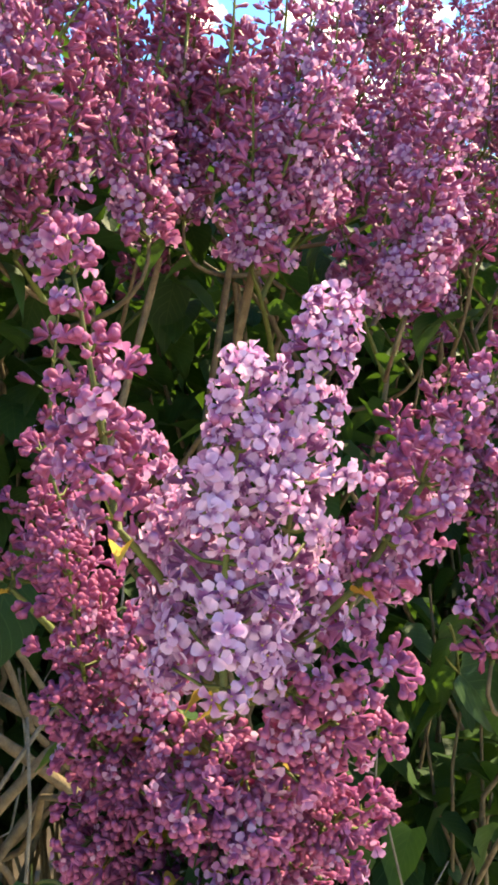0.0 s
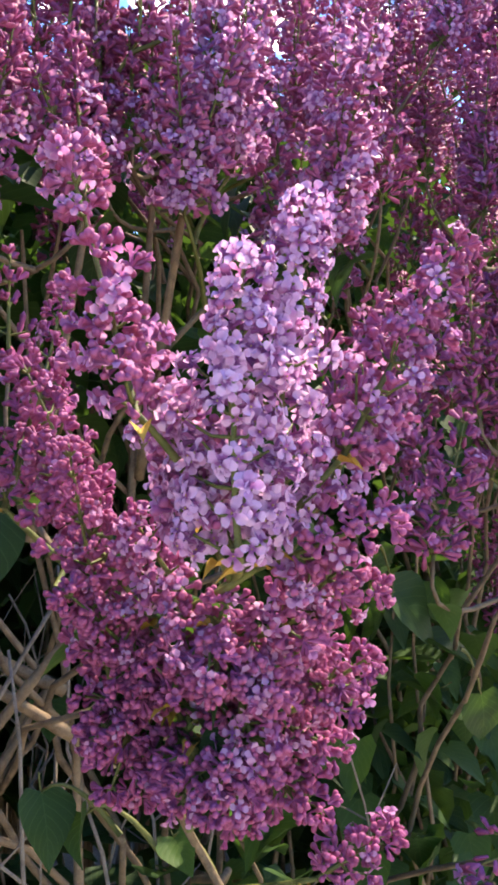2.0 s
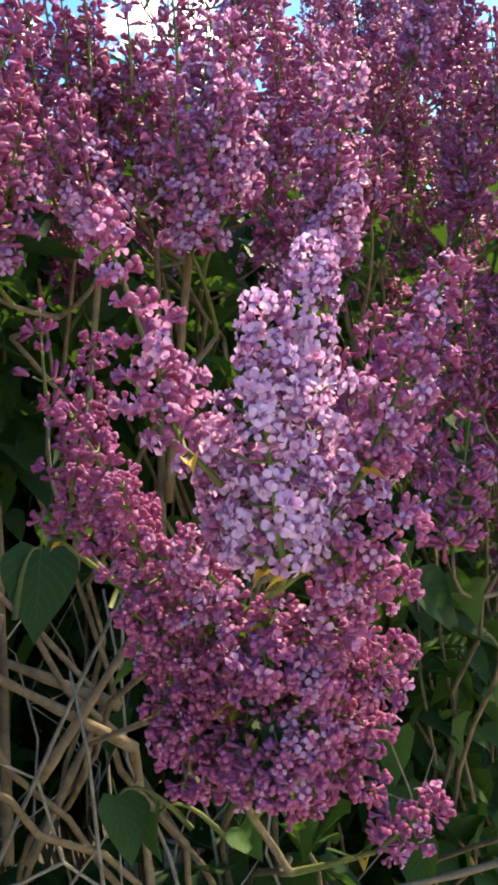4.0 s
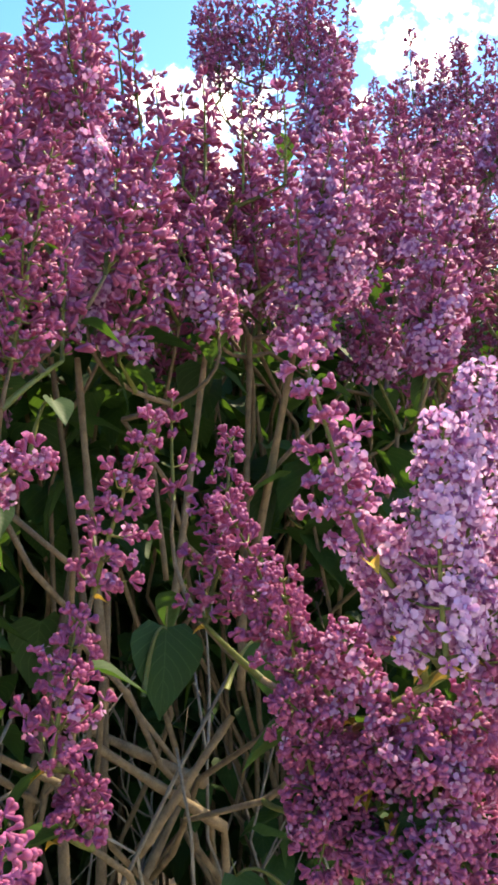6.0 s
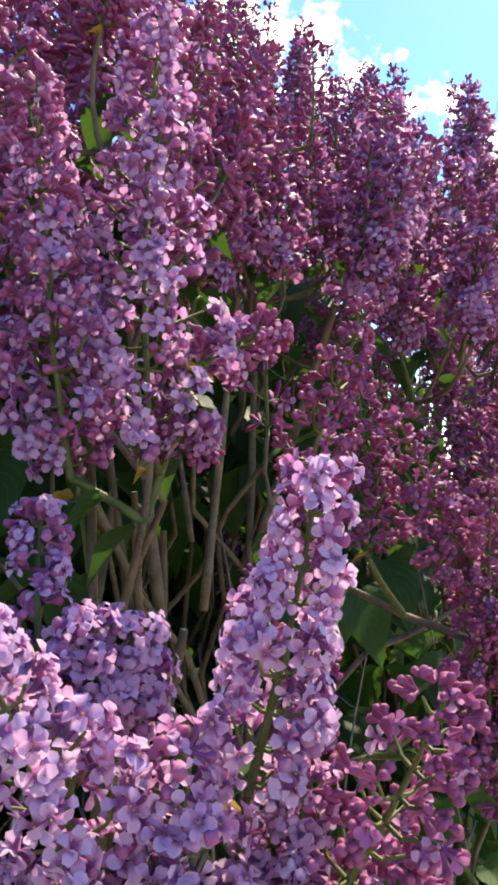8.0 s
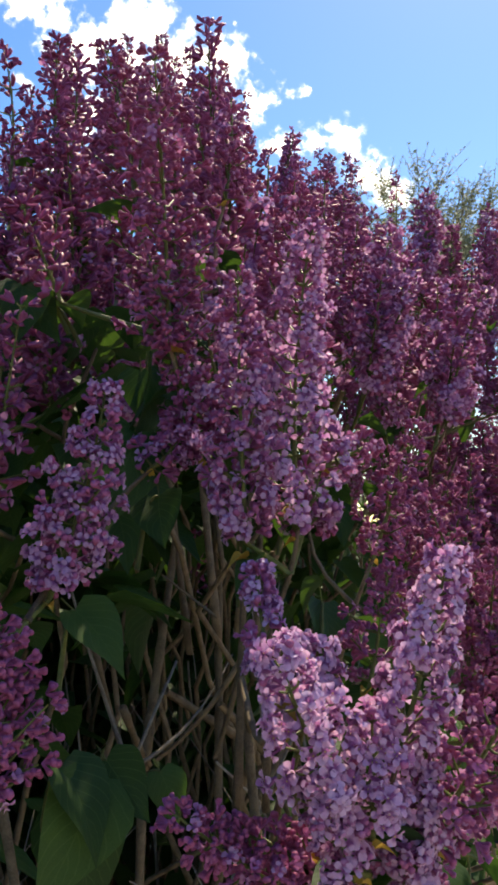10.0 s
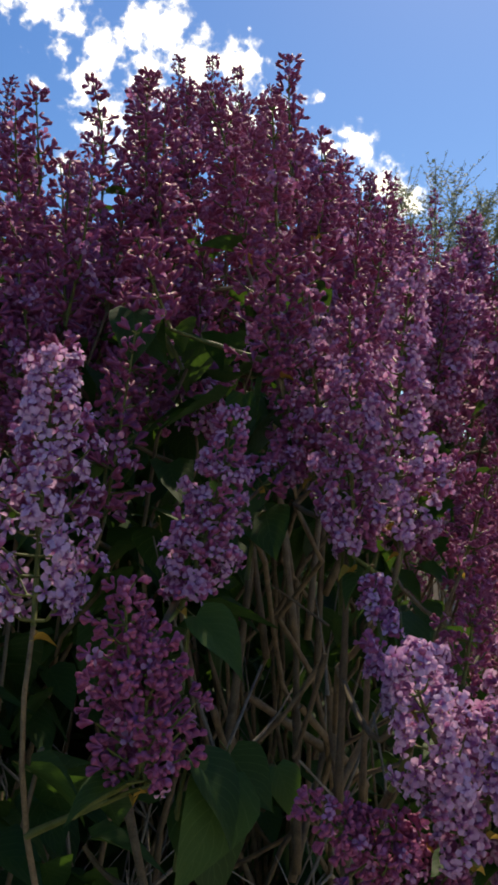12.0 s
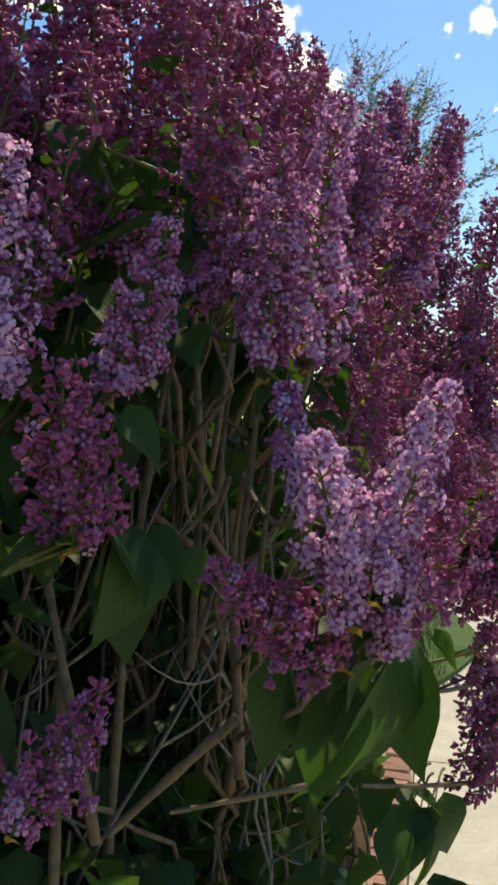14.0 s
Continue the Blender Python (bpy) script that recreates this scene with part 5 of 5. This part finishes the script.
# leafy shoots that fill the dark inside of the hedge; those deep inside are one mass
inside = Shape()
for i in range(500):
    low = 230 <= i < 258      # bushy ones at the open end of the hedge
    short = 350 <= i < 400    # knee-high ones at its foot
    beside = 400 <= i < 436   # waist-high ones beside the paving
    x = rng.uniform(0.1, 1.5) if i >= 436 else rng.uniform(0.12, 0.75) if beside else rng.uniform(-1.0, -0.58) if low else rng.uniform(-0.75, -0.1) if short else rng.uniform(-1.4, 2.2)
    deep = rng.uniform(1.0, 1.7) if i >= 436 else rng.uniform(0.32, 0.85) if beside else rng.uniform(0.14, 0.5) if low else rng.uniform(0.2, 0.62) if short else rng.uniform(1.3, 2.2) if i >= 258 else (0.48 if x > 0 else 0.36) + 1.6 * rng.random() ** 0.8
    y = front(x) + deep
    root = Vector((x, y, 0)) if short or low or beside or deep > 1.2 else fork(x, max(front(x) + 0.3, y))
    b = None if deep > 0.95 else thing("leafy_shoot", root, "brown lilac stem with dark green heart-shaped leaves", "lilac shoot", "leafy shoots inside the lilac hedge")
    h = min(crown(x, deep) - 0.22, rng.uniform(1.7, 2.4) if i >= 258 else rng.uniform(1.4, 2.1)) if not (low or short or beside) else rng.uniform(1.0, 1.3) if low else rng.uniform(0.95, 1.2) if beside else rng.uniform(0.72, 0.86)
    lean = Vector((x - root.x + rng.uniform(-0.2, 0.2), y - root.y + rng.uniform(-0.1, 0.1), h - root.z))
    pts = bend((0, 0, 0), (lean.x * 0.5 + rng.uniform(-0.08, 0.08), lean.y * 0.5, lean.z * 0.5), lean, 9)
    pts = [p + Vector((rng.gauss(0, 1), rng.gauss(0, 1), 0)) * (0.012 if 0 < k else 0) for k, p in enumerate(pts)]
    s = Shape()
    if b is None:
        tube(inside, [p + root for p in pts], [0.0055 - 0.0004 * k for k in range(10)], 5, 1)
    else:
        tube(s, pts, [0.0055 - 0.0004 * k for k in range(10)], 6)
        part("stem", s.mesh("stem", [BARK]), b)
    mass = Shape()
    for k in range(84 if deep > 1.2 else 44):
        least = 0.35 if low or short or beside else 0.80 if deep < 0.8 and x < 0 else 0.25 if deep < 0.8 else 0.38 if deep > 1.2 else 0.4
        u = rng.uniform(max(0.03, (least * h - root.z) / (h - root.z)), 1.0)
        p = pts[min(8, int(u * 9))].lerp(pts[min(9, int(u * 9) + 1)], u * 9 - int(u * 9)) + Vector((rng.gauss(0, 1), rng.gauss(0, 1), 0)) * (0.11 if deep > 1.2 else 0.06)
        a = rng.uniform(0, 6.28)
        way, up, size = (math.cos(a), math.sin(a), rng.uniform(-1.2, 0.1)), (math.cos(a) * 0.7, math.sin(a) * 0.7, 1), rng.uniform(0.05, 0.085) * (1.35 if deep > 1.2 else 1.0)
        if deep < 0.55 and k < 2:
            leaf(b, p + root, way, up, size, rng)
        elif b is None:
            inside.put_shape(rng.choice(COARSE_LEAF), leaf_pose(p + root, way, up, size))
        else:
            mass.put_shape(rng.choice(COARSE_LEAF), leaf_pose(p, way, up, size))
    if b is not None:
        tagged(part("leaf_mass", mass.mesh("leaf_mass", [LEAF], keep=("across", "along")), b), kind="stuff")
tagged(new("inner_foliage", inside.mesh("inner_foliage", [LEAF, BARK], keep=("across", "along"))), "dark green leaves and thin stems deep inside the lilac hedge", "foliage", kind="stuff")

# dry twigs low in the hedge
for i in range(56):
    x = rng.uniform(-0.9, 0.05) if i % 6 else rng.uniform(0.1, 0.9)
    y = front(x) + rng.uniform(0.15, 0.75)
    root = Vector((x, y + 0.15, 0))
    end = Vector((x + rng.uniform(-0.5, 0.5), y + rng.uniform(-0.12, 0.3), rng.uniform(0.8, 1.3)))
    end.x = min(end.x, 0.0) if i % 6 else max(end.x, 0.1)
    end.y = max(end.y, front(end.x) + 0.25)
    s = Shape()
    pts = bend((0, 0, 0), (end - root) * 0.5 + Vector((rng.uniform(-0.25, 0.25), rng.uniform(-0.1, 0.1), rng.uniform(-0.2, 0.35))), end - root, 12)
    pts = [p + Vector((rng.gauss(0, 1), rng.gauss(0, 1), rng.gauss(0, 1))) * (0.011 if k else 0) for k, p in enumerate(pts)]
    r = rng.uniform(0.0018, 0.0055)
    tube(s, pts, [r * (1 - 0.055 * k) for k in range(13)], 6)
    b = thing("dry_twig", root, "bare grey-brown twig low inside the hedge", "twig", "dry twigs of the lilac hedge")
    part("stem", s.mesh("stem", [GREYBARK]), b)
    for k in range(rng.randint(2, 4)):
        j = rng.randint(5, 11)
        w = Vector((rng.uniform(-0.8, 0.8), rng.uniform(-0.5, 0.5), rng.uniform(0.15, 1.0))).normalized() * rng.uniform(0.08, 0.28)
        s = Shape()
        tube(s, bend(pts[j], pts[j] + w * 0.5 + Vector((rng.uniform(-0.03, 0.03), 0, rng.uniform(-0.06, 0.02))), pts[j] + w, 5), [max(0.0006, r * 0.5 * (1 - 0.14 * q)) for q in range(6)], 5)
        part("twig", s.mesh("twig", [GREYBARK]), b)

# leafy suckers beside the edging
for i in range(38):
    tall = i >= 26
    x, y, _ = along_kerb(rng.uniform(0.2, 1.7) if tall else rng.uniform(-0.6, 2.2), -rng.uniform(0.04, 0.25) if tall else -rng.uniform(0.10, 0.45))
    root = Vector((x, y, 0))
    b = thing("leafy_sucker", root, "short green lilac sucker in the soil beside the brick edging", "lilac sucker", "suckers at the foot of the hedge")
    h = rng.uniform(0.4, 0.62) if tall else rng.uniform(0.18, 0.5)
    top = Vector((rng.uniform(-0.06, 0.06), rng.uniform(-0.06, 0.06), h))
    s = Shape()
    pts = bend((0, 0, 0), (0, 0, h * 0.5), top, 5)
    tube(s, pts, [0.003, 0.0028, 0.0026, 0.0022, 0.0018, 0.0014], 5)
    part("stem", s.mesh("stem", [GREEN]), b)
    for k in range(14 if tall else 8):
        p = pts[rng.randint(1, 5)] + root
        a = rng.uniform(0, 6.28)
        leaf(b, p, (math.cos(a), math.sin(a), rng.uniform(-0.5, 0.4)), (0, 0, 1), rng.uniform(0.035, 0.07), rng)


# ---------------------------------------------------------------- the tree beyond
def spring_tree(at, height, spread, seed):
    """A tree in young leaf: a trunk, limbs that rise and fan out into a dome, long fine twigs and small leaves."""
    rng = random.Random(seed)
    root = Vector(at)
    t = thing("spring_tree", root, "round-crowned tree with fine twigs in young olive-green leaf", "tree")
    s = Shape()
    tube(s, [(0, 0, -0.05), (0.05, 0, height * 0.2), (0, 0.04, height * 0.42), (0.05, 0, height * 0.7)], [0.15, 0.12, 0.08, 0.02], 9)
    part("trunk", s.mesh("trunk", [GREYBARK]), t)
    crown_mesh = Shape()
    for i in range(60):
        a, up = i * 2.4 + rng.uniform(-0.3, 0.3), (i + 0.5) / 60
        z = height * rng.uniform(0.42, 0.58)
        out = spread * math.sqrt(1 - (up * 0.97) ** 2) * rng.uniform(0.7, 1.0)
        end = Vector((out * math.cos(a), out * math.sin(a), height * (0.64 + 0.26 * up)))
        limb = bend((0.02, 0.02, z), (end.x * 0.45, end.y * 0.45, z + (end.z - z) * 0.45), end, 6)
        s = Shape()
        tube(s, limb, [0.026, 0.021, 0.016, 0.012, 0.008, 0.005, 0.003], 5)
        part("limb", s.mesh("limb", [GREYBARK]), t)
        for k in range(56):
            u = rng.uniform(1.6, 5.99)
            p = limb[int(u)].lerp(limb[int(u) + 1], u % 1)
            w = (Vector((end.x, end.y, 0)).normalized() * rng.uniform(0.0, 0.8) + Vector((rng.gauss(0, 0.5), rng.gauss(0, 0.5), rng.uniform(0.1, 1.1)))).normalized() * rng.uniform(0.2, 0.55)
            twig = bend(p, p + w * 0.5 + Vector((0, 0, -0.05)), p + w, 3)
            tube(crown_mesh, (twig[0], twig[2], twig[3]), [0.004, 0.003, 0.0015], 3, 1, False)
            for q in range(14):
                c = twig[min(2, int(q / 4.8))].lerp(twig[min(3, int(q / 4.8) + 1)], (q / 4.8) % 1)
                d = Vector((rng.gauss(0, 1), rng.gauss(0, 1), rng.gauss(0.3, 1))).normalized()
                e = d.orthogonal().normalized() * 0.020
                n = rng.uniform(0.040, 0.070)
                crown_mesh.put([tuple(c), tuple(c + d * n * 0.5 + e), tuple(c + d * n), tuple(c + d * n * 0.5 - e)], [(0, 1, 2, 3)])
    tagged(part("crown", crown_mesh.mesh("crown", [SPRING, GREYBARK]), t), kind="stuff")


spring_tree((7.2, 8.9, 0), 6.65, 2.2, 5)

# ---------------------------------------------------------------- brick edging
edging = thing("brick_edging", (0, 0, 0), "low edging of weathered red bricks beside the hedge", "brick edging", kind="structure")
bed = Shape()
c = [along_kerb(-1.5, -0.005), along_kerb(2.2, -0.005), along_kerb(2.2, 0.115), along_kerb(-1.5, 0.115)]
bed.put([(x, y, -0.05) for x, y, _ in c] + [(x, y, 0.045) for x, y, _ in c], [(4, 7, 6, 5), (0, 1, 5, 4), (1, 2, 6, 5), (2, 3, 7, 6), (3, 0, 4, 7)])
part("mortar_bed", bed.mesh("mortar_bed", [MORTAR], False), edging)
brick = Shape()
bx, by, bz, ch = 0.0325, 0.05, 0.06, 0.006
ring = lambda x, y, z: [(-x, -y, z), (x, -y, z), (x, y, z), (-x, y, z)]
brick.put(ring(bx, by, -bz) + ring(bx, by, bz - ch) + ring(bx - ch, by - ch, bz), [(i + 4 * j, (i + 1) % 4 + 4 * j, (i + 1) % 4 + 4 + 4 * j, i + 4 + 4 * j) for j in (0, 1) for i in range(4)] + [(8, 9, 10, 11)])
brick_mesh = brick.mesh("brick", [BRICK], False)
rng = random.Random(3)
heading = math.degrees(math.atan2(kerb_way.y, kerb_way.x))
for i in range(42):
    x, y, z = along_kerb(-1.4 + i * 0.075, 0.055 + rng.uniform(-0.006, 0.006))
    part("brick", brick_mesh, edging, pose(x, y, 0.02 + rng.uniform(-0.006, 0.008), rng.uniform(-3, 3), rng.uniform(-3, 3), heading + rng.uniform(-3, 3)))
flat = Shape()
flat.put(ring(0.105, 0.05, -0.03) + ring(0.105, 0.05, 0.03 - ch) + ring(0.105 - ch, 0.05 - ch, 0.03), [(i + 4 * j, (i + 1) % 4 + 4 * j, (i + 1) % 4 + 4 + 4 * j, i + 4 + 4 * j) for j in (0, 1) for i in range(4)] + [(8, 9, 10, 11)])
flat_mesh = flat.mesh("brick", [BRICK], False)
for i in range(2):
    x, y, z = along_kerb(1.87 + i * 0.225, 0.06)
    part("brick", flat_mesh, edging, pose(x, y, 0.055, rng.uniform(-2, 2), rng.uniform(-2, 2), heading + rng.uniform(-4, 4)))

# ---------------------------------------------------------------- lawn beyond the edging
lawn = Shape()
n = 24
ring_pts = [along_kerb(2.25 + 2.6 * u, 0.10 + 0.35 * math.sin(u * 3.14) if u < 1 else 0.1, 0.05) for u in (i / n for i in range(n + 1))] + [along_kerb(4.85, -3.0, 0.05), along_kerb(2.25, -3.0, 0.05)]
k = len(ring_pts)
lawn.put(ring_pts + [(x, y, -0.02) for x, y, _ in ring_pts], [tuple(range(k))[::-1]] + [(i, (i + 1) % k, k + (i + 1) % k, k + i) for i in range(k)])
tagged(new("lawn", lawn.mesh("lawn", [TURF], False)), "short green lawn beyond the brick edging", "lawn", kind="structure")
blades = Shape()
for i in range(5000):
    x, y, z = along_kerb(2.28 + rng.random() * 2.5, 0.25 - rng.random() * 1.6, 0.05)
    a, h = rng.uniform(0, 6.28), rng.uniform(0.03, 0.06)
    c, d = math.cos(a) * 0.003, math.sin(a) * 0.003
    blades.put([(x - c, y - d, z), (x + c, y + d, z), (x + rng.gauss(0, 0.012), y + rng.gauss(0, 0.012), z + h)], [(0, 1, 2)])
tagged(new("grass", blades.mesh("grass", [GRASS])), "short green blades of grass on the lawn", "grass", kind="stuff")
